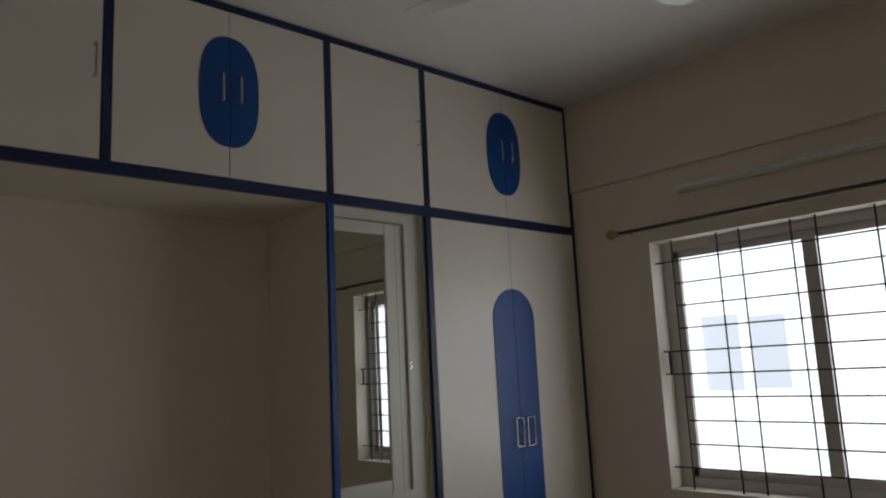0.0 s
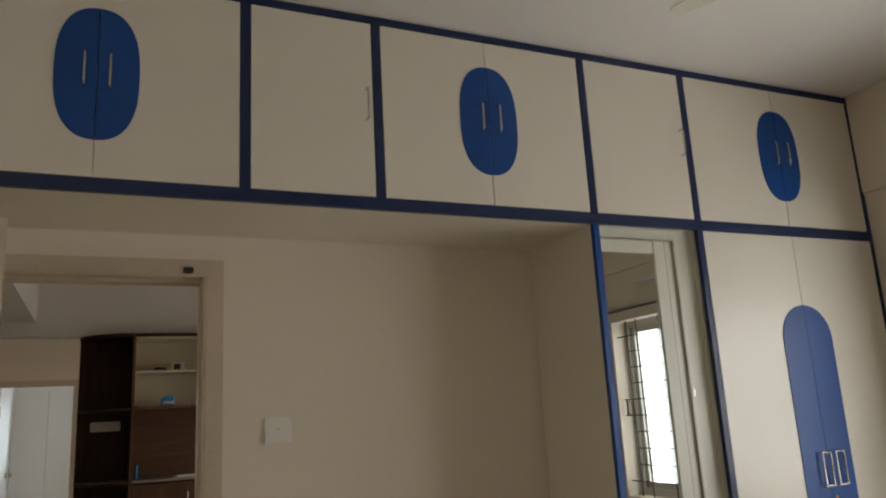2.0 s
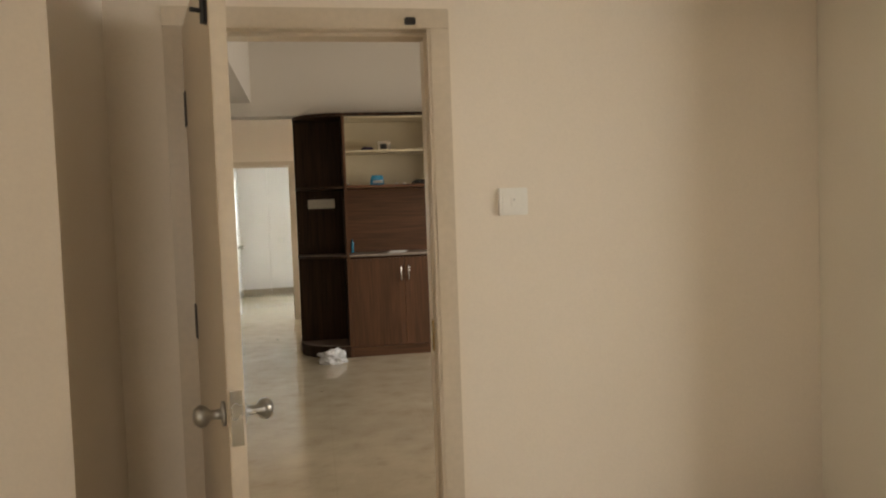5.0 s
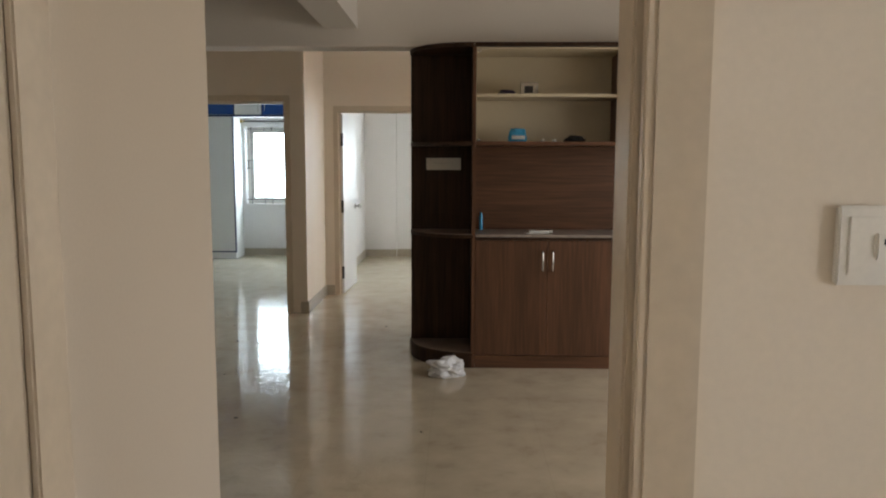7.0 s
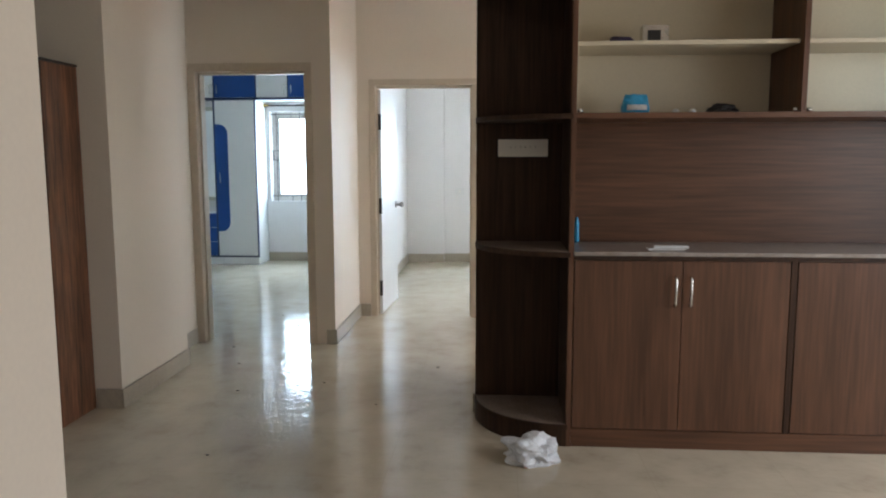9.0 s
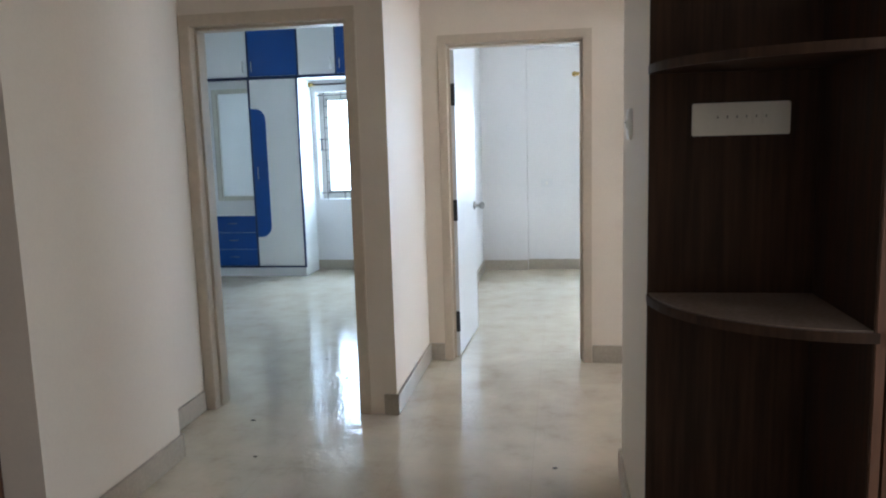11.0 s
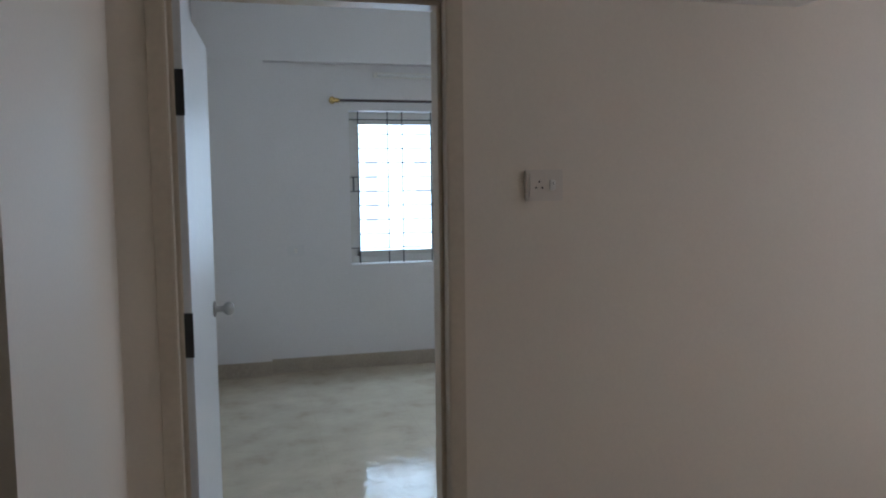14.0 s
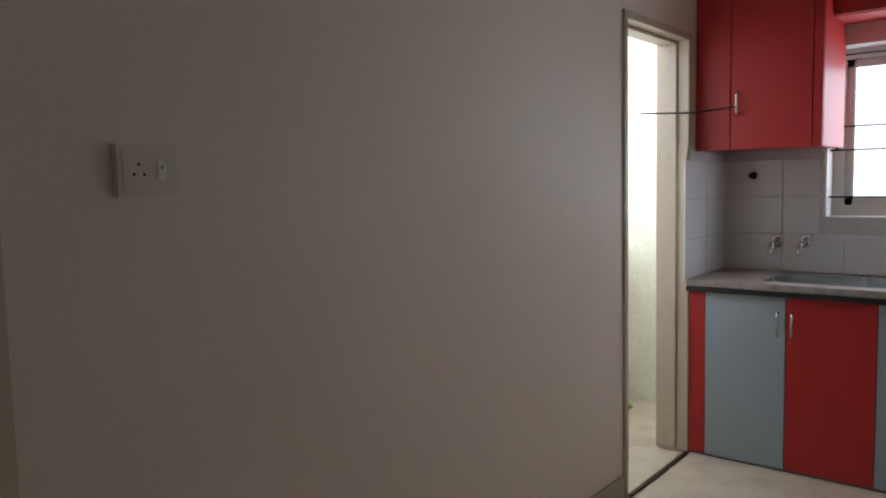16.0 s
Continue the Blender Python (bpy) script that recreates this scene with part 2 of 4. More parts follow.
def wall(name, label, mat, axis, a, b, u0, u1, holes=(), z0=0.0, z1=CEIL):
    """A wall between a and b across axis, from u0 to u1, with holes (u0, u1, z0, z1) through it."""
    us = sorted({u0, u1, *[h[0] for h in holes], *[h[1] for h in holes]})
    parts = []
    for p, q in zip(us, us[1:]):
        cut = [h for h in holes if h[0] <= p and h[1] >= q]
        zs = [z0]
        for h in sorted(cut, key=lambda k: k[2]):
            zs += [h[2], h[3]]
        zs.append(z1)
        for s, t in zip(zs[::2], zs[1::2]):
            if t - s > 1e-4:
                parts.append((p, q, a, b, s, t) if axis == "y" else (a, b, p, q, s, t))
    return tagged(boxes(name, mat, parts), label, "wall", kind="structure")


def skirt(parts, name="skirting"):
    return tagged(boxes(name, M["skirting"], parts, bevel=0.003), "beige tile skirting along the foot of the wall", "skirting", kind="structure")


def door_frame(x0, x1, y0, y1, z1, w=0.075, label="cream painted wooden door frame", mat="door_paint"):
    """Frame round an opening in a wall across y: outer x0..x1, top z1, with a rebate."""
    e = tagged(new("door_frame"), label, "door frame", kind="structure")
    boxes("jamb", M[mat], [(x0, x0 + w, y0, y1, 0, z1 - w), (x0 + w, x0 + w + 0.015, y0 + 0.06, y1 - 0.02, 0, z1 - w - 0.015)], e, 0.004)
    boxes("jamb", M[mat], [(x1 - w, x1, y0, y1, 0, z1 - w), (x1 - w - 0.015, x1 - w, y0 + 0.06, y1 - 0.02, 0, z1 - w - 0.015)], e, 0.004)
    boxes("head", M[mat], [(x0, x1, y0, y1, z1 - w, z1), (x0 + w, x1 - w, y0 + 0.06, y1 - 0.02, z1 - w - 0.015, z1 - w)], e, 0.004)
    return e


def knob(m, parent):
    return turned("knob", M["dull_steel"], [(0.032, 0), (0.032, 0.008), (0.014, 0.012), (0.012, 0.035), (0.026, 0.048), (0.029, 0.062), (0.02, 0.076), (0.006, 0.08)], m, parent)


def d_handle(parent, x, y, z0, z1, out=-0.03, axis="y", r=0.005):
    """A bent steel pull between z0 and z1."""
    if axis == "y":
        pts = [(x, y, z0), (x, y + out * 0.8, z0), (x, y + out, z0 + 0.012), (x, y + out, z1 - 0.012), (x, y + out * 0.8, z1), (x, y, z1)]
    else:
        pts = [(x, y, z0), (x + out * 0.8, y, z0), (x + out, y, z0 + 0.012), (x + out, y, z1 - 0.012), (x + out * 0.8, y, z1), (x, y, z1)]
    return tube("handle", M["steel"], pts, r, parent)


def grille_window(name, label, axis, u0, u1, z0, z1, wall_in, wall_out, mull, bars_u, bars_z):
    """An aluminium sliding window deep in the wall, with an iron bar grille on the room side."""
    e = tagged(new(name), label, "window", kind="structure")
    s = 1 if wall_out > wall_in else -1

    def b(nm, mat, rows, bev=0.002):
        out = []
        for p, q, d0, d1, s0, s1 in rows:
            a0, a1 = sorted((wall_in + s * d0, wall_in + s * d1))
            out.append((p, q, a0, a1, s0, s1) if axis == "y" else (a0, a1, p, q, s0, s1))
        return boxes(nm, M[mat], out, e, bev)

    f = 0.055
    b("frame", "alu", [(u0, u1, 0.13, 0.20, z0, z0 + f), (u0, u1, 0.13, 0.20, z1 - f, z1), (u0, u0 + f, 0.13, 0.20, z0 + f, z1 - f), (u1 - f, u1, 0.13, 0.20, z0 + f, z1 - f)])
    b("sash", "alu", [(mull - 0.035, mull + 0.035, 0.14, 0.19, z0 + f, z1 - f), (u0 + f, u0 + f + 0.04, 0.15, 0.18, z0 + f, z1 - f), (u1 - f - 0.04, u1 - f, 0.15, 0.18, z0 + f, z1 - f),
                      (u0 + f, mull - 0.035, 0.15, 0.18, z0 + f, z0 + f + 0.04), (mull + 0.035, u1 - f, 0.15, 0.18, z0 + f, z0 + f + 0.04),
                      (u0 + f, mull - 0.035, 0.15, 0.18, z1 - f - 0.04, z1 - f), (mull + 0.035, u1 - f, 0.15, 0.18, z1 - f - 0.04, z1 - f)])
    g = b("pane", "glass", [(u0 + f, u1 - f, 0.163, 0.167, z0 + f, z1 - f)], 0)
    g.visible_shadow = False
    d = wall_in + s * 0.055
    n = len(bars_z)
    for u in bars_u:
        p = [(u, d, z0), (u, d, z1)] if axis == "y" else [(d, u, z0), (d, u, z1)]
        tube("bar", M["black"], p, 0.005, e)
    lo, hi = min(bars_u), max(bars_u)
    for k, z in enumerate(bars_z):
        a, c = (u0, u1) if k in (0, n // 2 - 1, n // 2, n - 1) else (lo, hi)
        p = [(a, d, z), (c, d, z)] if axis == "y" else [(d, a, z), (d, c, z)]
        tube("bar", M["black"], p, 0.0045, e)
    for u in (u0 + 0.035, u1 - 0.035):
        z, zz = bars_z[n // 2 - 1], bars_z[n // 2]
        p = [(u, d, z), (u, d, zz)] if axis == "y" else [(d, u, z), (d, u, zz)]
        tube("bar_lug", M["black"], p, 0.008, e)
    return e


def curtain_rod(p0, p1, wall_axis, out):
    """A dark rod with gold finials on brackets; out is the offset from rod to wall."""
    e = tagged(new("curtain_rod"), "dark curtain rod with gold finials above the window", "curtain rod")
    tube("rod", M["rod"], [p0, p1], 0.011, e)
    d = (Vector(p1) - Vector(p0)).normalized()
    for p, s in ((p0, -1), (p1, 1)):
        q = Matrix.Translation(p) @ (d * s).to_track_quat("Z", "Y").to_matrix().to_4x4()
        turned("finial", M["brass"], [(0.013, -0.02), (0.02, 0.0), (0.014, 0.008), (0.026, 0.022), (0.03, 0.036), (0.022, 0.054), (0.005, 0.062)], q, e, 14)
        c = Vector(p) - d * s * 0.06
        w = c + Vector(out)
        tube("bracket", M["brass"], [tuple(c), tuple(w)], 0.008, e)
    return e


def switch_plate(x, y, z, w, h, axis, face, label="white plastic switch plate on the wall", rockers=1, socket=False, mat="plastic"):
    """A plate on a wall: axis 'y' or 'x' across it, face -1 or 1 the way it looks."""
    e = tagged(new("switch_plate"), label, "switch")

    def b(nm, mat, u0, u1, d, z0, z1, bev=0.003):
        a0, a1 = sorted((0, face * d))
        r = (x + u0, x + u1, y + a0, y + a1, z + z0, z + z1) if axis == "y" else (x + a0, x + a1, y + u0, y + u1, z + z0, z + z1)
        return boxes(nm, M[mat], [r], e, bev)

    b("plate", mat, -w / 2, w / 2, 0.012, -h / 2, h / 2)
    b("surround", mat, -w / 2 + 0.014, w / 2 - 0.014, 0.015, -h / 2 + 0.014, h / 2 - 0.014, 0.001)
    if socket:
        for du, dz in ((-0.02, 0.012), (-0.031, -0.008), (-0.009, -0.008)):
            b("pin_hole", "black", du - 0.003, du + 0.003, 0.0158, dz - 0.003, dz + 0.003, 0)
    n = rockers
    for i in range(n):
        c = (i - (n - 1) / 2) * 0.026 + (0.028 if socket else 0)
        b("rocker", "plastic", c - 0.011, c + 0.011, 0.020, -0.018, 0.018, 0.003)
        b("mark", "black", c - 0.0012, c + 0.0012, 0.0208, 0.002, 0.010, 0)
    return e


def oval(cx, cz, rx, rz, n=40):
    """A stadium-like oval."""
    pts = []
    for i in range(n):
        a = 2 * math.pi * i / n
        c, s = math.cos(a), math.sin(a)
        pts.append((cx + rx * math.copysign(abs(c) ** 0.85, c), cz + rz * math.copysign(abs(s) ** 0.75, s)))
    return pts


# ---- the shell ----
floor = tagged(boxes("floor", M["floor"], [(-6.5, 6.2, -1.6, 15.1, -0.12, 0.0)]), "polished cream tile floor, dusty, with footmarks", "floor", kind="structure")
ceiling = tagged(boxes("ceiling", M["ceiling"], [(-6.5, 6.2, -1.6, 15.1, CEIL, CEIL + 0.15)]), "plain off-white painted ceiling", "ceiling", kind="structure")

BW = 3.863   # wall with the bedroom door
wall("wall_bedroom_door", "cream painted bedroom wall with a doorway", M["cream"], "y", BW, BW + 0.15, -2.0, 4.49, [(0.044, 1.073, 0, 2.118)])
wall("wall_bedroom_window", "cream painted bedroom wall with a barred window", M["cream"], "x", 4.49, 4.72, -1.6, BW + 0.15, [(0.92, 2.77, 0.705, 2.095)])
wall("wall_bedroom_back", "plain cream painted bedroom wall", M["cream"], "y", -1.6, -1.45, -2.0, 4.49, [(-1.85, -0.55, 0.8, 2.2)])
wall("wall_bedroom_side", "plain cream painted bedroom wall", M["cream"], "x", -2.15, -2.0, -1.6, BW + 0.15)
wall("wall_bedroom_block", "cream painted projecting wall beside the bedroom door", M["cream"], "y", 3.285, BW, -2.0, -0.155)
tagged(boxes("beam_bedroom", M["cream"], [(4.468, 4.49, -1.45, 3.295, 2.50, CEIL)]), "cream painted shallow beam above the window", "beam", kind="structure")
tagged(boxes("beam_loft_end", M["ceiling"], [(-0.155, -0.02, 2.50, 3.28, 2.50, CEIL)]), "white painted ceiling beam end", "beam", kind="structure")

# living room, passage and hall
wall("wall_passage", "cream painted passage wall", M["cream"], "x", -0.35, -0.20, BW + 0.15, 5.72)
wall("wall_hall_near", "cream painted hall wall", M["cream"], "y", 5.57, 5.72, -5.2, -0.35)
wall("wall_hall_end", "plain cream painted hall wall", M["cream"], "x", -5.35, -5.2, 5.57, 8.79, [(6.3, 7.9, 0.8, 2.2)])
wall("wall_hall_far", "cream painted hall wall", M["cream"], "y", 8.64, 8.79, -5.2, -1.65)
wall("wall_pier", "cream painted wall corner beside the bedroom", M["cream"], "x", -1.80, -1.65, 8.79, 9.56)
wall("wall_recess", "cream painted wall beside the bedroom door", M["cream"], "x", -2.0, -1.84, 8.79, 10.20)
wall("wall_living_window", "cream painted living room wall with a balcony opening", M["cream"], "x", 3.6, 3.8, BW + 0.15, 8.69, [(5.05, 8.05, 0.1, 2.35)])
wall("wall_media", "cream painted wall behind the media unit", M["cream"], "y", 8.69, 8.84, 0.385, 4.06)
wall("wall_return", "cream painted short return wall", M["cream"], "x", 0.385, 0.505, 8.84, 9.57)
tagged(boxes("beam_living", M["ceiling"], [(-1.8, 3.6, 8.45, 8.69, 2.337, CEIL)]), "painted ceiling beam across the living room", "beam", kind="structure")
tagged(boxes("beam_cross", M["ceiling"], [(-0.23, 0.01, BW + 0.15, 8.45, 2.465, CEIL)]), "painted ceiling beam along the living room", "beam", kind="structure")

# far bedrooms
wall("wall_far_bedroom_door", "cream painted wall with a doorway", M["cream"], "y", 10.20, 10.35, -1.84, -0.744, [(-1.838, -0.887, 0, 2.138)])
wall("wall_far_bedroom_side", "cream painted wall between the bedrooms", M["cream"], "x", -0.90, -0.744, 10.35, 15.0)
wall("wall_kitchen_door", "cream painted wall with two doorways", M["cream"], "y", 11.24, 11.39, -0.744, 4.06, [(-0.638, 0.325, 0, 2.116), (2.78, 3.535, 0, 2.13)])
wall("wall_far_windows", "white painted wall with two barred windows", M["white_wall"], "y", 14.86, 15.08, -6.5, 4.2, [(-2.65, -1.15, 0.83, 2.06), (0.42, 1.90, 0.845, 2.07)])
wall("wall_far_left", "white painted bedroom wall", M["white_wall"], "x", -4.62, -4.47, 10.35, 14.86)
wall("wall_far_near", "white painted bedroom wall", M["white_wall"], "y", 10.20, 10.35, -4.62, -2.0)
wall("wall_far_right", "white painted bedroom wall", M["white_wall"], "x", 2.45, 2.6, 11.39, 14.86)
tagged(boxes("lining_bedroom_two", M["white_wall"], [(-0.91, -0.901, 10.351, 14.86, 0, CEIL)]), "white painted bedroom wall face", "wall", kind="structure")
tagged(boxes("lining_bedroom_three", M["white_wall"], [(-0.743, -0.734, 11.391, 14.86, 0, CEIL)]), "white painted bedroom wall face", "wall", kind="structure")
tagged(boxes("beam_bedroom_three", M["white_wall"], [(-0.734, 2.45, 14.79, 14.86, 2.43, CEIL), (-0.734, -0.23, 14.79, 14.86, 0.0, 2.43)], bevel=0.004), "white painted column and beam round the window bay", "beam", kind="structure")

# kitchen and utility
wall("wall_kitchen_sink", "kitchen wall with a barred window", M["white_wall"], "x", 4.06, 4.25, 8.84, 11.39, [(9.5, 10.72, 1.20, 2.06)])
tagged(boxes("floor_utility", M["concrete"], [(2.4, 4.9, 11.391, 12.9, -0.12, -0.003)]), "stained cement utility balcony floor", "floor", kind="structure")
parapet = tagged(boxes("parapet", M["out_wall"], [(2.4, 4.9, 11.98, 12.10, -0.1, 1.03)], bevel=0.006), "pale yellow plastered balcony parapet", "parapet", kind="structure")
tagged(boxes("utility_side", M["out_wall"], [(4.25, 4.4, 11.39, 12.1, -0.1, CEIL)]), "pale plastered balcony side wall", "wall", kind="structure")

skirt([(-1.649, -1.635, 8.625, 9.56, 0, 0.115), (-1.80, -1.649, 8.625, 8.639, 0, 0.115), (-1.839, -1.826, 9.575, 10.18, 0, 0.115), (-1.839, -1.635, 9.561, 9.575, 0, 0.115)])
skirt([(-0.81, -0.73, 10.186, 10.199, 0, 0.115), (-0.743, -0.73, 10.199, 11.239, 0, 0.115), (-0.73, -0.64, 11.226, 11.239, 0, 0.115)])
skirt([(0.33, 2.77, 11.226, 11.239, 0, 0.115), (0.371, 0.384, 8.70, 9.57, 0, 0.115), (0.371, 0.505, 9.571, 9.584, 0, 0.115)])
skirt([(-4.47, -0.91, 14.846, 14.859, 0, 0.115), (-0.734, -0.23, 14.776, 14.789, 0, 0.115), (-0.23, 2.45, 14.846, 14.859, 0, 0.115), (-0.733, -0.72, 11.40, 14.77, 0, 0.115), (2.436, 2.449, 11.4, 14.84, 0, 0.115)])
skirt([(-0.199, -0.186, BW + 0.16, 5.72, 0, 0.115), (1.08, 3.59, BW + 0.151, BW + 0.164, 0, 0.115), (-5.2, -0.2, 5.721, 5.734, 0, 0.115)])
skirt([(-2.0, -0.155, 3.271, 3.284, 0, 0.115), (4.476, 4.489, -1.45, 3.28, 0, 0.115)])

# the pale house opposite, glimpsed in the glare: small panels that glow outside the glass
glow = bpy.data.materials.new("glowing_far_house_panel")
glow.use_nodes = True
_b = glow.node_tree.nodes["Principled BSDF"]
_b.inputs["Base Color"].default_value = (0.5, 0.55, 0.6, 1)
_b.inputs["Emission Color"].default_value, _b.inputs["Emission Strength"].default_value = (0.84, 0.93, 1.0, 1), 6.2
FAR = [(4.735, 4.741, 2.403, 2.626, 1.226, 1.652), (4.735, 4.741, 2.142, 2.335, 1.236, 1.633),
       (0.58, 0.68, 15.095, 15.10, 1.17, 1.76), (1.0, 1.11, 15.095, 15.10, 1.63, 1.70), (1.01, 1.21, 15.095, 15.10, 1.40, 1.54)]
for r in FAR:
    tagged(boxes("backdrop", glow, [r]), "glowing backdrop panel for a pale window of the house opposite", "backdrop", kind="structure")

# ---- doors and windows ----
first_frame = door_frame(0.044, 1.073, BW - 0.012, BW + 0.165, 2.118)
boxes("lip", M["door_paint"], [(0.987, 0.9985, 3.852, 3.871, 0.0, 2.042)], first_frame, 0.002)
door_frame(-1.838, -0.887, 10.188, 10.36, 2.138, 0.06)
door_frame(-0.638, 0.325, 11.228, 11.40, 2.116, 0.056)
door_frame(2.78, 3.535, 11.228, 11.40, 2.13, 0.035, "thin dark-edged door frame to the utility balcony", "door_paint")
tagged(boxes("threshold", M["dark"], [(2.82, 3.495, 11.215, 11.24, 0.001, 0.010)], bevel=0.003), "dark stone threshold strip on the floor", "threshold", kind="structure")

grille_window("window_1", "aluminium sliding window with black iron grille bars", "x", 0.92, 2.77, 0.705, 2.095, 4.49, 4.72, 1.93,
              [2.66, 2.38, 2.25, 1.975, 1.85, 1.575, 1.445, 1.17, 1.04], [0.82 + 0.128 * i for i in range(10)])
grille_window("window_2", "aluminium sliding window with black iron grille bars", "y", -2.65, -1.15, 0.83, 2.06, 14.86, 15.08, -1.90,
              [-2.57, -2.36, -2.24, -1.98, -1.86, -1.60, -1.48, -1.3], [0.90 + 0.125 * i for i in range(10)])
grille_window("window_3", "aluminium sliding window with black iron grille bars", "y", 0.42, 1.90, 0.845, 2.07, 14.86, 15.08, 1.16,
              [0.50, 0.74, 0.86, 1.10, 1.22, 1.46, 1.58, 1.74], [0.97 + 0.115 * i for i in range(10)])
grille_window("window_4", "small kitchen window with iron grille bars", "x", 9.5, 10.72, 1.20, 2.06, 4.06, 4.25, 10.1,
              [10.45, 9.9], [1.3 + 0.12 * i for i in range(7)])
curtain_rod((4.415, 2.94, 2.168), (4.415, 0.75, 2.168), "x", (0.075, 0, 0))
curtain_rod((-2.66, 14.79, 2.14), (-1.05, 14.79, 2.14), "y", (0, 0.07, 0))
curtain_rod((0.32, 14.78, 2.14), (2.0, 14.78, 2.14), "y", (0, 0.08, 0))


def batten_light(x0, x1, y0, y1, z, label="slim white tube light batten, switched off, on the wall"):
    e = tagged(new("tube_light"), label, "lamp")
    boxes("batten", M["plastic"], [(x0, x1, y0, y1, z, z + 0.045)], e, 0.006)
    if abs(x1 - x0) > abs(y1 - y0):
        tube("lamp_tube", M["paper"], [(x0 + 0.03, y0 - 0.012, z + 0.02), (x1 - 0.03, y0 - 0.012, z + 0.02)], 0.013, e)
    else:
        tube("lamp_tube", M["paper"], [(x0 - 0.012, y0 + 0.03, z + 0.02), (x0 - 0.012, y1 - 0.03, z + 0.02)], 0.013, e)
    return e


batten_light(4.455, 4.489, 1.30, 2.55, 2.345)
batten_light(0.62, 1.85, 14.825, 14.859, 2.325)


def door_leaf_x(x, y0, y1, z1, t, mat, label, hinge_y, knob_y, knob_z, hinge_x=0):
    """An open door leaf standing in a plane across x."""
    e = tagged(new("door"), label, "door")
    boxes("leaf", M[mat], [(x, x + t, y0, y1, 0.012, z1)], e, 0.003)
    for s, xx in ((1, x + t), (-1, x)):
        m = Matrix.Translation((xx, knob_y, knob_z)) @ Matrix.Rotation(s * math.pi / 2, 4, "Y")
        knob(m, e)
    boxes("latch_plate", M["steel"], [(x + 0.006, x + t - 0.006, (y0 if knob_y < (y0 + y1) / 2 else y1) - 0.002, (y0 if knob_y < (y0 + y1) / 2 else y1) + 0.002, knob_z - 0.07, knob_z + 0.07)], e, 0)
    for z in (0.25, 1.0, 1.75):
        boxes("hinge", M["black"], [(x - 0.004 if hinge_x <= 0 else x + t - 0.004, x + 0.004 if hinge_x <= 0 else x + t + 0.004, hinge_y - 0.04, hinge_y + 0.04, z - 0.06, z + 0.06)], e, 0.001)
    return e


leaf = door_leaf_x(0.0, -0.905, 0.0, 2.03, 0.042, "door_paint", "cream painted flush door standing open on black hinges", -0.012, -0.84, 0.86)
tube("tower_bolt", M["black"], [(-0.008, -0.87, 1.84), (-0.008, -0.87, 2.02)], 0.009, leaf)
tube("bolt_grip", M["black"], [(-0.008, -0.87, 1.87), (-0.04, -0.88, 1.87)], 0.006, leaf)
boxes("bolt_plate", M["black"], [(-0.004, -0.0005, -0.89, -0.85, 1.84, 2.02)], leaf, 0.001)
leaf.matrix_world = pose(0.112, 3.842, 0, 0, 0, 12.6)
far_leaf = door_leaf_x(-0.54, 11.30, 12.10, 2.03, 0.035, "door_white", "white painted flush door standing open on black hinges", 11.335, 12.02, 0.97, -1)
for z in (0.25, 1.0, 1.75):
    boxes("hinge", M["black"], [(-0.543, -0.502, 11.292, 11.299, z - 0.07, z + 0.07)], far_leaf, 0.001)
far_leaf.matrix_world = pose(-0.545, 12.1, 0, 0, 0, -2.4) @ Matrix.Translation((0.54, -12.1, 0))


# ---- bedroom: loft cupboards, wardrobe and dressing mirror ----
LF = 3.30    # front of the loft and the wardrobe
LT, LB, LU = CEIL - 0.004, 2.275, 2.225


def strip(parent, mat, parts, name="edge_band"):
    for p in parts:
        boxes(name, M[mat], [p], parent, 0.002)


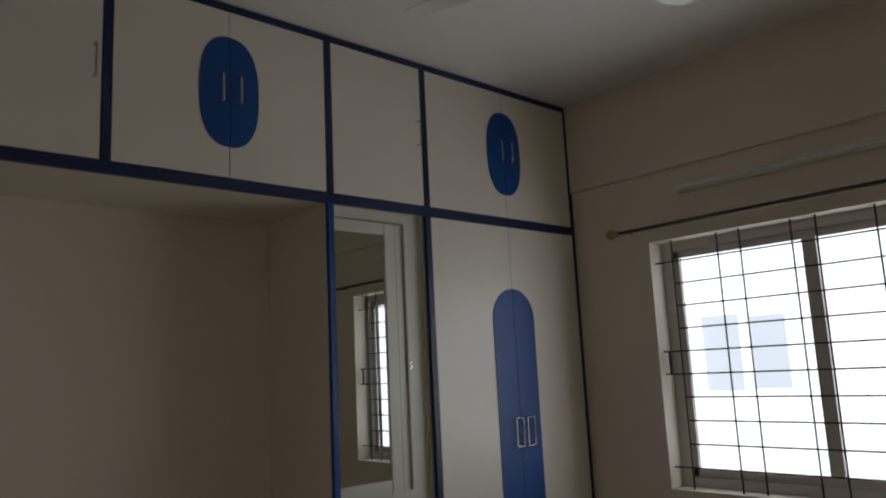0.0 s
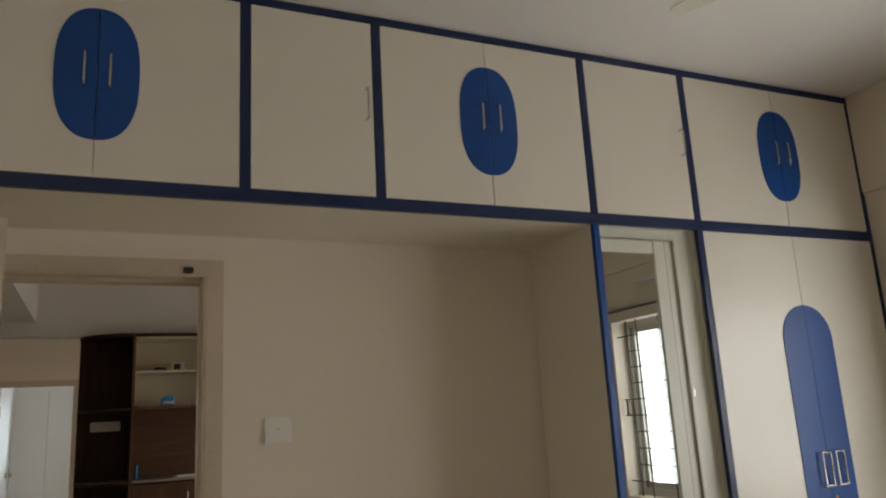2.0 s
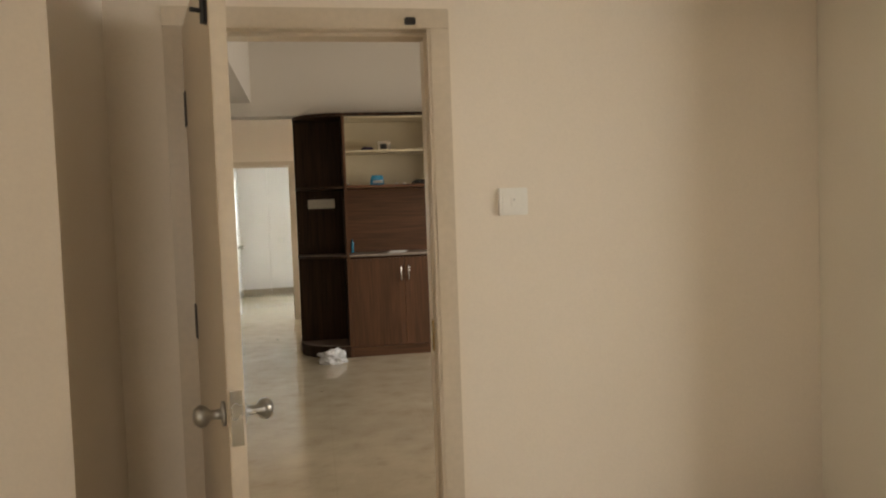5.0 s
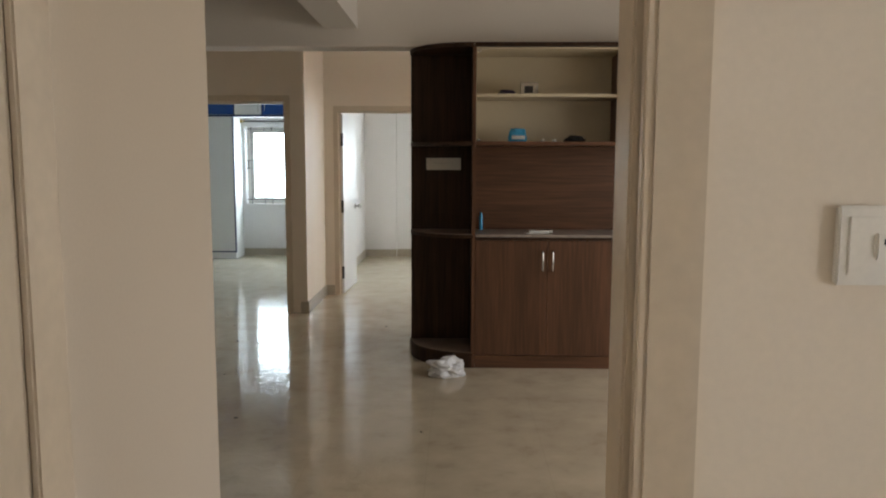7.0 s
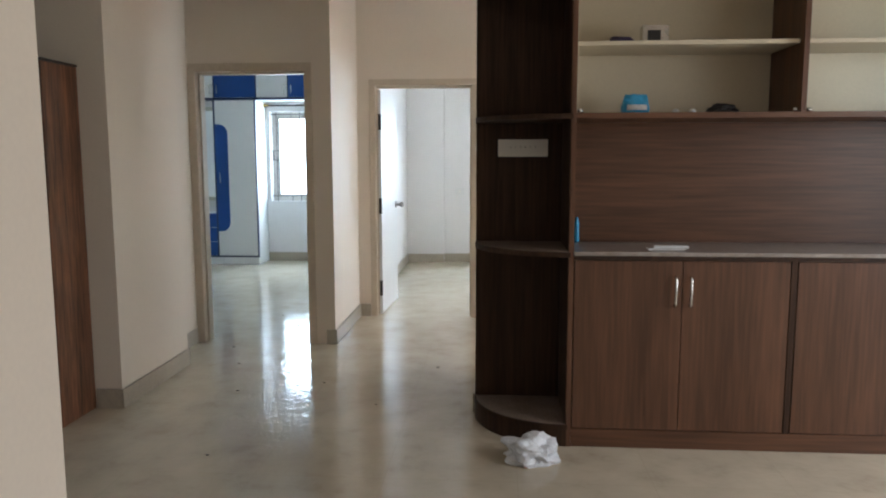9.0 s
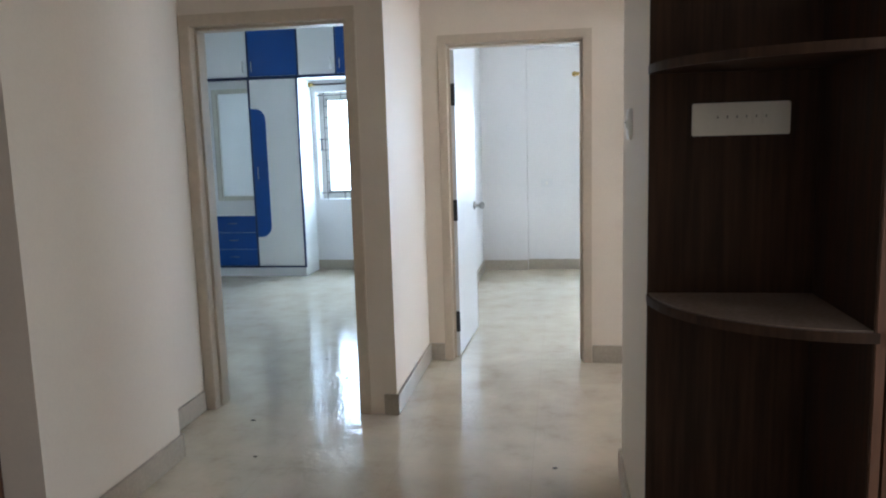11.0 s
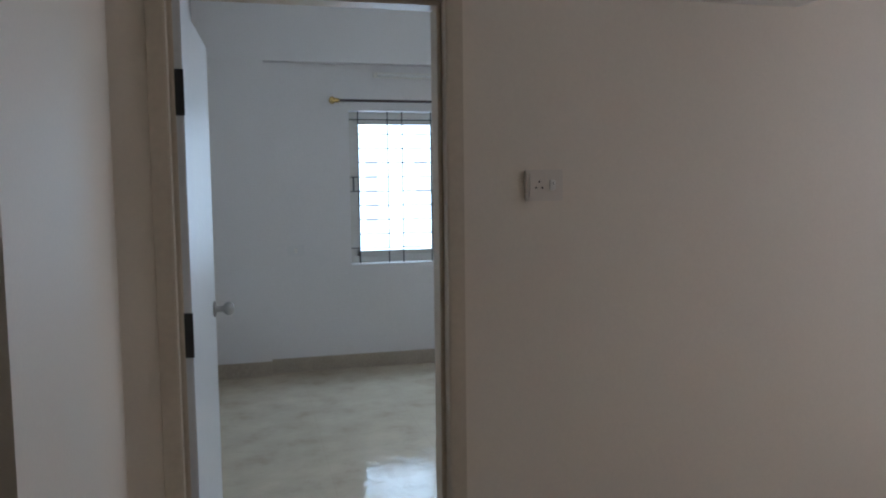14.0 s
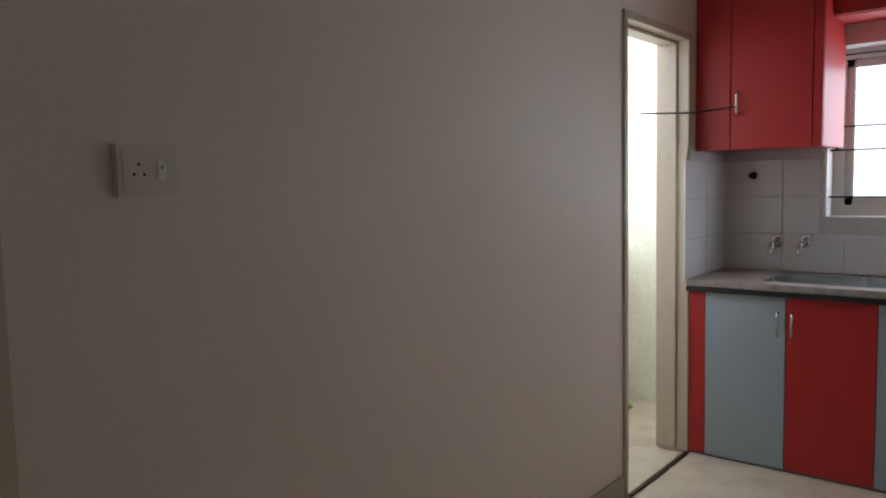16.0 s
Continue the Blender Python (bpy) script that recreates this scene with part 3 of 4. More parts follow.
def loft_bedroom():
    e = tagged(new("loft_cupboard"), "cream laminate loft cupboards with navy edging and blue ovals", "cupboard")
    boxes("carcass", M["lam_cream"], [(-0.154, 4.485, LF + 0.02, BW - 0.001, LU, LU + 0.03), (0.03, 4.485, LF + 0.10, LF + 0.12, LU + 0.03, LT - 0.01)], e)
    boxes("end_panel", M["lam_cream"], [(-0.154, 0.02, LF + 0.02, LF + 0.04, LU + 0.03, LT)], e, 0.002)
    xs = [0.038, 1.071, 1.608, 2.636, 3.246, 4.475]
    strip(e, "navy", [(-0.154, 4.485, LF - 0.004, LF + 0.02, LU, LB)], "rail")
    strip(e, "navy", [(0.02, 4.485, LF - 0.004, LF + 0.02, LT - 0.03, LT)], "rail")
    for x in xs:
        strip(e, "navy", [(x - (0.018 if x < 4 else 0.012), x + (0.018 if x < 4 else 0.01), LF - 0.003, LF + 0.02, LB, LT - 0.03)], "stile")
    z0, z1 = LB + 0.003, LT - 0.034
    for i, (a, b) in enumerate(zip(xs, xs[1:])):
        a, b = a + 0.021, b - 0.021
        if i in (0, 2, 4):
            c = (a + b) / 2 if i < 4 else 3.865
            for p, q, s in ((a, c - 0.0015, -1), (c + 0.0015, b, 1)):
                boxes("door", M["lam_cream"], [(p, q, LF, LF + 0.018, z0, z1)], e, 0.001)
            pts = oval(c, 2.665, 0.14, 0.252)
            for s in (-1, 1):
                half = [(min(max(u, c + 0.0015), 99) if s > 0 else max(min(u, c - 0.0015), -99), z) for u, z in pts]
                clean = [p for k, p in enumerate(half) if abs(p[0] - half[k - 1][0]) + abs(p[1] - half[k - 1][1]) > 1e-5]
                outline("inlay", M["blue"], clean, "y", LF - 0.004, 0.004, e)
                d_handle(e, c + s * 0.042, LF - 0.004, 2.61, 2.735)
        else:
            boxes("door", M["lam_cream"], [(a, b, LF, LF + 0.018, z0, z1)], e, 0.001)
            d_handle(e, b - 0.03, LF, 2.605, 2.735)
    return e


loft_bedroom()


def wardrobe_bedroom():
    e = tagged(new("wardrobe"), "cream laminate wardrobe with a blue arched inlay on its doors", "wardrobe")
    boxes("body", M["lam_cream"], [(3.246, 4.485, LF + 0.02, BW - 0.002, 0.0, LU)], e)
    strip(e, "navy", [(3.228, 3.264, LF - 0.003, LF + 0.02, 0.0, LU), (4.463, 4.485, LF - 0.003, LF + 0.02, 0.0, LU)], "stile")
    c = 3.865
    for p, q in ((3.267, c - 0.0015), (c + 0.0015, 4.46)):
        boxes("door", M["lam_cream"], [(p, q, LF, LF + 0.018, 0.09, LU - 0.003)], e, 0.001)
    boxes("plinth", M["navy"], [(3.267, 4.46, LF + 0.005, LF + 0.02, 0, 0.087)], e)
    arch = [(c + 0.17 * math.cos(math.pi * i / 24), 1.69 + 0.17 * math.sin(math.pi * i / 24)) for i in range(25)] + [(c - 0.17, 0.3), (c + 0.17, 0.3)]
    for s in (-1, 1):
        half = [(max(u, c + 0.0015) if s > 0 else min(u, c - 0.0015), z) for u, z in arch]
        clean = [p for k, p in enumerate(half) if abs(p[0] - half[k - 1][0]) + abs(p[1] - half[k - 1][1]) > 1e-5]
        outline("inlay", M["blue"], clean, "y", LF - 0.004, 0.004, e)
        h, y = c + 0.02 + s * 0.046, LF - 0.022
        tube("handle", M["steel"], [(h - 0.028, y, 0.98), (h + 0.028, y, 0.98), (h + 0.028, y, 1.135), (h - 0.028, y, 1.135), (h - 0.028, y, 0.974)], 0.006, e)
        for zz in (0.98, 1.135):
            tube("handle_stud", M["steel"], [(h, y, zz), (h, LF - 0.004, zz)], 0.006, e)
    turned("lock", M["brass"], [(0.009, 0), (0.009, 0.004), (0.004, 0.006)], Matrix.Translation((c + 0.02, LF - 0.004, 0.92)) @ Matrix.Rotation(math.pi / 2, 4, "X"), e, 12)
    return e


wardrobe_bedroom()


def dressing_unit():
    e = tagged(new("dressing_unit"), "cream dressing niche with a framed mirror over blue drawers", "dressing unit")
    x0, x1 = 2.636, 3.228
    boxes("side_panel", M["lam_cream"], [(x0 - 0.018, x0 + 0.014, LF + 0.02, BW - 0.002, 0, LU)], e)
    strip(e, "blue", [(x0 - 0.018, x0 + 0.016, LF - 0.003, LF + 0.02, 0, LU)], "stile")
    boxes("back_panel", M["lam_sage"], [(x0 + 0.014, x1, LF + 0.045, LF + 0.065, 0.6, LU - 0.001)], e)
    y = LF + 0.045
    boxes("mirror_frame", M["lam_sage"], [(x0 + 0.018, x0 + 0.026, y - 0.022, y - 0.001, 0.85, 2.165), (2.965, 3.035, y - 0.022, y - 0.001, 0.85, 2.165),
                                        (x0 + 0.026, 2.965, y - 0.022, y - 0.001, 2.105, 2.165), (x0 + 0.026, 2.965, y - 0.022, y - 0.001, 0.85, 0.91)], e, 0.004)
    boxes("mirror", M["mirror"], [(x0 + 0.026, 2.965, y - 0.012, y - 0.002, 0.91, 2.105)], e)
    boxes("latch", M["steel"], [(3.108, 3.122, y - 0.016, y - 0.001, 1.43, 1.47)], e, 0.003)
    boxes("moulding", M["skirting"], [(3.038, 3.044, y - 0.014, y - 0.001, 0.85, 2.168), (3.098, 3.106, y - 0.012, y - 0.001, 0.85, 2.175), (x0 + 0.03, 3.098, y - 0.012, y - 0.001, 2.168, 2.175)], e)
    boxes("side_panel", M["lam_sage"], [(x1 - 0.008, x1, LF + 0.022, LF + 0.045, 0.6, LU - 0.001)], e)
    boxes("drawer_body", M["lam_cream"], [(x0 + 0.016, x1, LF + 0.02, BW - 0.003, 0.0, 0.6)], e)
    for i in range(3):
        boxes("drawer", M["blue"], [(x0 + 0.02, x1 - 0.004, LF, LF + 0.018, 0.06 + i * 0.18, 0.235 + i * 0.18)], e, 0.001)
        tube("handle", M["steel"], [(2.88, LF, 0.15 + i * 0.18), (2.88, LF - 0.02, 0.15 + i * 0.18), (2.99, LF - 0.02, 0.15 + i * 0.18), (2.99, LF, 0.15 + i * 0.18)], 0.004, e)
    return e


dressing_unit()
switch_plate(1.302, BW - 0.001, 1.388, 0.115, 0.105, "y", -1, "white plastic switch plate on the bedroom wall")
stopper = tagged(boxes("door_stopper", M["black"], [(0.905, 0.945, BW - 0.035, BW - 0.0125, 2.055, 2.08)], bevel=0.003), "small black door stopper on the frame head", "door stopper")
tagged(boxes("strike_plate", M["brass"], [(0.978, 0.9825, 3.90, 3.93, 0.82, 0.94)], bevel=0.001), "brass strike plate on the door jamb", "strike plate")
for z in (1.35, 1.62):
    tagged(boxes("keeper", M["black"], [(0.9965, 0.9995, 3.888, 3.908, z - 0.022, z + 0.022)], bevel=0.001), "black metal keeper on the door jamb", "keeper", "keepers")



def ceiling_fan(x, y, z, turn, label):
    e = tagged(new("ceiling_fan"), label, "fan")
    m = Matrix.Translation((x, y, z))
    turned("motor", M["fan"], [(0.02, -0.075), (0.07, -0.07), (0.12, -0.045), (0.14, -0.01), (0.135, 0.025), (0.10, 0.05), (0.04, 0.065)], m, e, 32)
    turned("trim_ring", M["brass"], [(0.141, -0.014), (0.144, -0.008), (0.141, -0.002)], m, e, 32)
    turned("down_rod", M["fan"], [(0.014, 0.06), (0.014, CEIL - z - 0.06)], m, e, 12)
    turned("canopy", M["fan"], [(0.03, CEIL - z - 0.09), (0.065, CEIL - z - 0.03), (0.068, CEIL - z - 0.001)], m, e, 24)
    for k in range(3):
        r = m @ Matrix.Rotation(radians(turn + 120 * k), 4, "Z") @ Matrix.Rotation(radians(-9), 4, "X")
        bm = bmesh.new()
        rows = []
        for u, w in ((0.19, 0.045), (0.26, 0.058), (0.42, 0.066), (0.58, 0.064), (0.63, 0.056), (0.655, 0.03)):
            rows.append([bm.verts.new(r @ Vector((u, v, s))) for v, s in ((-w, -0.003), (-w * 0.4, 0.003), (w * 0.5, 0.004), (w, -0.002), (w, -0.005), (-w, -0.006))])
        for a, b in zip(rows, rows[1:]):
            for i in range(6):
                bm.faces.new((a[i], a[(i + 1) % 6], b[(i + 1) % 6], b[i]))
        bm.faces.new(rows[0])
        bm.faces.new(rows[-1])
        mesh_object("blade", bm, M["fan"], e)
        bm = bmesh.new()
        bmesh.ops.create_cone(bm, cap_ends=True, segments=24, radius1=0.026, radius2=0.032, depth=0.010)
        bmesh.ops.transform(bm, matrix=Matrix.Translation((0.19, 0, -0.011)) @ Matrix.Diagonal((2.1, 1.0, 1.0, 1.0)), verts=bm.verts)
        add_box(bm, 0.11, 0.16, -0.016, 0.016, -0.013, -0.007)
        bmesh.ops.transform(bm, matrix=r, verts=bm.verts)
        mesh_object("blade_arm", bm, M["brass"], e)
    return e


ceiling_fan(2.69, 1.88, 2.825, 107, "cream ceiling fan with gold trim, at rest")
ceiling_fan(-2.85, 13.40, 2.80, 10, "white ceiling fan at rest")

# ---- living room: media unit ----
TF, TB = 8.232, 8.675
TL, TP, TM, TR = 0.385, 0.861, 1.915, 2.90


def quarter(parent, z0, z1, mat, name, grow=0.0, back=TB):
    """A quarter-round board of the open end shelf."""
    pts = [(TP - 0.004, back)]
    for i in range(17):
        a = math.pi / 2 * i / 16
        pts.append((TP - 0.004 - (TP - TL - 0.004 + grow) * math.cos(a), back - (back - TF + grow) * math.sin(a)))
    bm = bmesh.new()
    lo = [bm.verts.new((x, y, z0)) for x, y in pts]
    hi = [bm.verts.new((x, y, z1)) for x, y in pts]
    bm.faces.new(lo)
    bm.faces.new(hi)
    for i in range(len(pts)):
        j = (i + 1) % len(pts)
        bm.faces.new((lo[i], lo[j], hi[j], hi[i]))
    return mesh_object(name, bm, M[mat], parent)


def media_unit():
    e = tagged(new("media_unit"), "walnut laminate media wall unit with rounded open end shelves", "cabinet")
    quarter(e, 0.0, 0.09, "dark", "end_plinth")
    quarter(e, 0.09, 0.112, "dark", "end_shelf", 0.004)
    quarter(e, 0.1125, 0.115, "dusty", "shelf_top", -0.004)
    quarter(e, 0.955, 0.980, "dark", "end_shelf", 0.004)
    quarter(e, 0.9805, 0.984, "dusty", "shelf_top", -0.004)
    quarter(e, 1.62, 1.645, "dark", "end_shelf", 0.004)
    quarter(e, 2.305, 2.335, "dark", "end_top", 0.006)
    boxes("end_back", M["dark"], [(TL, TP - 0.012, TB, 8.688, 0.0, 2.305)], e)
    boxes("partition", M["walnut"], [(TP - 0.012, TP + 0.012, TF, 8.688, 0.0, 2.305)], e, 0.002)
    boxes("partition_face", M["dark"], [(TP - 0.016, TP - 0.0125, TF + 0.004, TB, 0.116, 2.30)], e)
    boxes("side", M["walnut"], [(TR - 0.022, TR, TF, 8.688, 0.0, 2.305)], e, 0.002)
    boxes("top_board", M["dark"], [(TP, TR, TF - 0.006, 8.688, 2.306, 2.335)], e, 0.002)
    boxes("plinth", M["walnut_flat"], [(TP + 0.013, TR - 0.023, TF + 0.006, 8.68, 0, 0.093)], e, 0.002)
    boxes("base_body", M["walnut"], [(TP + 0.013, TR - 0.023, TF + 0.02, 8.68, 0.094, 0.945)], e)
    boxes("counter", M["stone"], [(TP + 0.013, TR - 0.023, TF - 0.012, 8.655, 0.966, 0.985)], e, 0.003)
    boxes("counter_edge", M["dark"], [(TP + 0.013, TR - 0.023, TF - 0.008, TF + 0.02, 0.945, 0.965)], e)
    boxes("middle_post", M["dark"], [(TM - 0.014, TM + 0.014, TF - 0.001, TF + 0.019, 0.094, 0.944)], e, 0.001)
    ds = [TP + 0.016, 1.395, TM - 0.016, TM + 0.017, 2.435, TR - 0.025]
    for i, (a, b) in enumerate(((0, 1), (1, 2), (3, 4), (4, 5))):
        boxes("door", M["walnut"], [(ds[a] + 0.0015, ds[b] - 0.0015, TF, TF + 0.018, 0.098, 0.942)], e, 0.0015)
        d_handle(e, ds[b] - 0.036 if i % 2 == 0 else ds[a] + 0.036, TF, 0.725, 0.865, -0.03, r=0.0065)
    boxes("back_panel", M["walnut_flat"], [(TP + 0.013, TR - 0.023, 8.66, 8.688, 0.986, 1.62)], e)
    # display cupboard above
    boxes("display_floor", M["walnut_flat"], [(TP + 0.013, TR - 0.023, TF, 8.688, 1.621, 1.648)], e, 0.001)
    boxes("display_lining", M["shelf"], [(TP + 0.013, TR - 0.023, 8.665, 8.687, 1.649, 2.305), (TP + 0.013, TP + 0.018, TF + 0.02, 8.664, 1.649, 2.305),
                                      (TR - 0.028, TR - 0.023, TF + 0.02, 8.664, 1.649, 2.305), (TP + 0.019, TR - 0.029, TF + 0.02, 8.664, 2.290, 2.304)], e)
    boxes("display_shelf", M["shelf"], [(TP + 0.019, TM - 0.013, TF + 0.05, 8.664, 1.965, 1.985), (TM + 0.013, TR - 0.029, TF + 0.05, 8.664, 1.965, 1.985)], e, 0.002)
    boxes("display_post", M["walnut"], [(TM - 0.012, TM + 0.012, TF + 0.002, 8.664, 1.649, 2.289)], e, 0.001)
    g = boxes("glass_door", M["glass_green"], [(2.40, TR - 0.03, TF + 0.010, TF + 0.015, 1.655, 2.285)], e)
    g.visible_shadow = False
    for x in (TP + 0.03, TM - 0.03, TM + 0.03, 2.40, 2.47):
        turned("glass_clip", M["steel"], [(0.012, 0), (0.012, 0.012), (0.008, 0.018)], Matrix.Translation((x, TF + 0.02, 1.649)), e, 10)
    for x in (TP + 0.03, TM + 0.03):
        boxes("glass_hinge", M["steel"], [(x - 0.014, x + 0.014, TF + 0.004, TF + 0.02, 2.27, 2.289)], e, 0.002)
    return e


_g = bpy.data.materials.new("greenish_glass")
_g.use_nodes = True
_b = _g.node_tree.nodes["Principled BSDF"]
_b.inputs["Base Color"].default_value = (0.86, 0.95, 0.91, 1)
_b.inputs["Transmission Weight"].default_value, _b.inputs["Roughness"].default_value, _b.inputs["IOR"].default_value = 1.0, 0.0, 1.12
M["glass_green"] = _g
media_unit()
switch_plate(0.635, TB - 0.001, 1.487, 0.265, 0.092, "y", -1, "long white switch board in the open end shelf", 6)


def crumpled(name, mat, c, size, label, category, seed, rough=0.35):
    bm = bmesh.new()
    bmesh.ops.create_icosphere(bm, subdivisions=4, radius=1.0)
    for v in bm.verts:
        p = v.co.copy()
        d = 1 + rough * noise.fractal(p * 1.6 + Vector((seed, 0, 0)), 1.0, 2.0, 4) + 0.12 * abs(noise.noise(p * 7 + Vector((0, seed, 0))))
        q = Vector((p.x * size[0], p.y * size[1], p.z * size[2])) * d
        q.z = max(q.z, -size[2] * 0.55)
        v.co = q + Vector((c[0], c[1], c[2] + size[2] * 0.55))
    return tagged(mesh_object(name, bm, mat), label, category)


crumpled("plastic_bag", M["poly"], (0.665, 8.05, 0.0), (0.135, 0.09, 0.076), "crumpled white polythene bag lying on the tile floor", "bag", 3.0, 0.45)


def packet(x, y, z):
    """A soft printed packet: a pinched pillow with a crimped top and a pale label."""
    e = tagged(new("plastic_packet"), "crumpled blue plastic packet standing on the display shelf", "packet")
    bm = bmesh.new()
    bmesh.ops.create_cube(bm, size=1.0)
    bmesh.ops.subdivide_edges(bm, edges=list(bm.edges), cuts=9, use_grid_fill=True)
    for v in bm.verts:
        u, w, h = v.co.x * 2, v.co.y * 2, v.co.z + 0.5
        belly = 0.35 + 0.65 * math.sin(math.pi * min(1.0, 0.12 + h * 0.8)) ** 0.6
        q = Vector((u * (0.066 - 0.016 * h * h), w * 0.034 * belly * (1 - 0.35 * u * u), h * 0.098))
        q += 0.007 * noise.noise_vector(Vector((u, w, h * 3)) * 1.7) * min(1.0, h * 4)
        v.co = q + Vector((x, y, z))
    mesh_object("body", bm, M["blue_plastic"], e)
    bm = bmesh.new()
    bmesh.ops.create_grid(bm, x_segments=8, y_segments=3, size=1.0)
    for v in bm.verts:
        u, h = v.co.x, v.co.y
        v.co = (x + 0.004 + u * 0.048, y - 0.040 + 0.012 * u * u + 0.002 * math.sin(9 * u + 3 * h), z + 0.034 + h * 0.013)
    label = mesh_object("label_band", bm, M["paper"], e)
    label.modifiers.new("thickness", "SOLIDIFY").thickness = 0.001
    return e


packet(1.183, 8.45, 1.6485)
box = tagged(new("metal_box"), "small open steel box on the display shelf", "box")
boxes("shell", M["steel"], [(1.20, 1.325, 8.40, 8.41, 1.986, 2.075), (1.20, 1.21, 8.41, 8.48, 1.986, 2.075), (1.315, 1.325, 8.41, 8.48, 1.986, 2.075), (1.21, 1.315, 8.41, 8.48, 1.986, 1.99)], box, 0.002)
# black plate on the front, for the shade inside the box
boxes("shaded_inside", M["black"], [(1.225, 1.285, 8.394, 8.3995, 2.0, 2.05)], box)
crumpled("cloth_scrap", M["purple"], (1.10, 8.42, 1.986), (0.06, 0.045, 0.025), "crumpled dark violet cloth scrap on the shelf", "cloth", 9.0)
crumpled("cloth_scrap", M["black"], (1.60, 8.42, 1.6485), (0.075, 0.05, 0.03), "crumpled black cloth scrap on the display shelf", "cloth", 12.0)
for x, r in ((1.36, 0.018), (1.44, 0.016)):
    tagged(turned("bottle_cap", M["paper"], [(r, 0), (r, 0.012), (r * 0.6, 0.02)], Matrix.Translation((x, 8.35, 1.6485)), None, 14), "small white plastic cap on the display shelf", "cap", "caps on the shelf")
paper = tagged(boxes("folded_paper", M["paper"], [(1.24, 1.42, 8.30, 8.36, 0.9855, 0.993), (1.27, 1.44, 8.315, 8.35, 0.9935, 1.006)], bevel=0.002), "folded white paper lying on the counter", "paper")
tagged(turned("blue_bottle", M["blue_plastic"], [(0.013, 0), (0.014, 0.01), (0.014, 0.10), (0.008, 0.12), (0.008, 0.135)], Matrix.Translation((0.925, 8.625, 0.9855)), None, 16), "slim pale blue bottle standing on the counter", "bottle")

# hall cupboard beside the wall corner
e = tagged(new("hall_cupboard"), "tall teak laminate cupboard standing against the wall", "cupboard")
boxes("body", M["teak"], [(-2.75, -1.81, 8.30, 8.639, 0.0, 1.93)], e, 0.003)
for p, q in ((-2.748, -2.2815), (-2.2785, -1.812)):
    boxes("door", M["teak"], [(p, q, 8.28, 8.2995, 0.06, 1.92)], e, 0.002)
boxes("top_edge", M["black"], [(-2.755, -1.806, 8.275, 8.639, 1.931, 1.945)], e, 0.002)
switch_plate(0.384, 9.23, 1.49, 0.11, 0.11, "x", -1, "white plastic switch plate on the return wall", 2)
switch_plate(0.605, 11.239, 1.455, 0.135, 0.105, "y", -1, "ivory plastic socket and switch plate on the wall", 1, True, "ivory")
switch_plate(-0.02, 14.859, 0.72 + 0.25, 0.13, 0.09, "y", -1, "ivory plastic socket plate on the bedroom wall", 1, False, "ivory_white")

# ---- far bedroom: blue and white wardrobe ----
W2 = 14.39


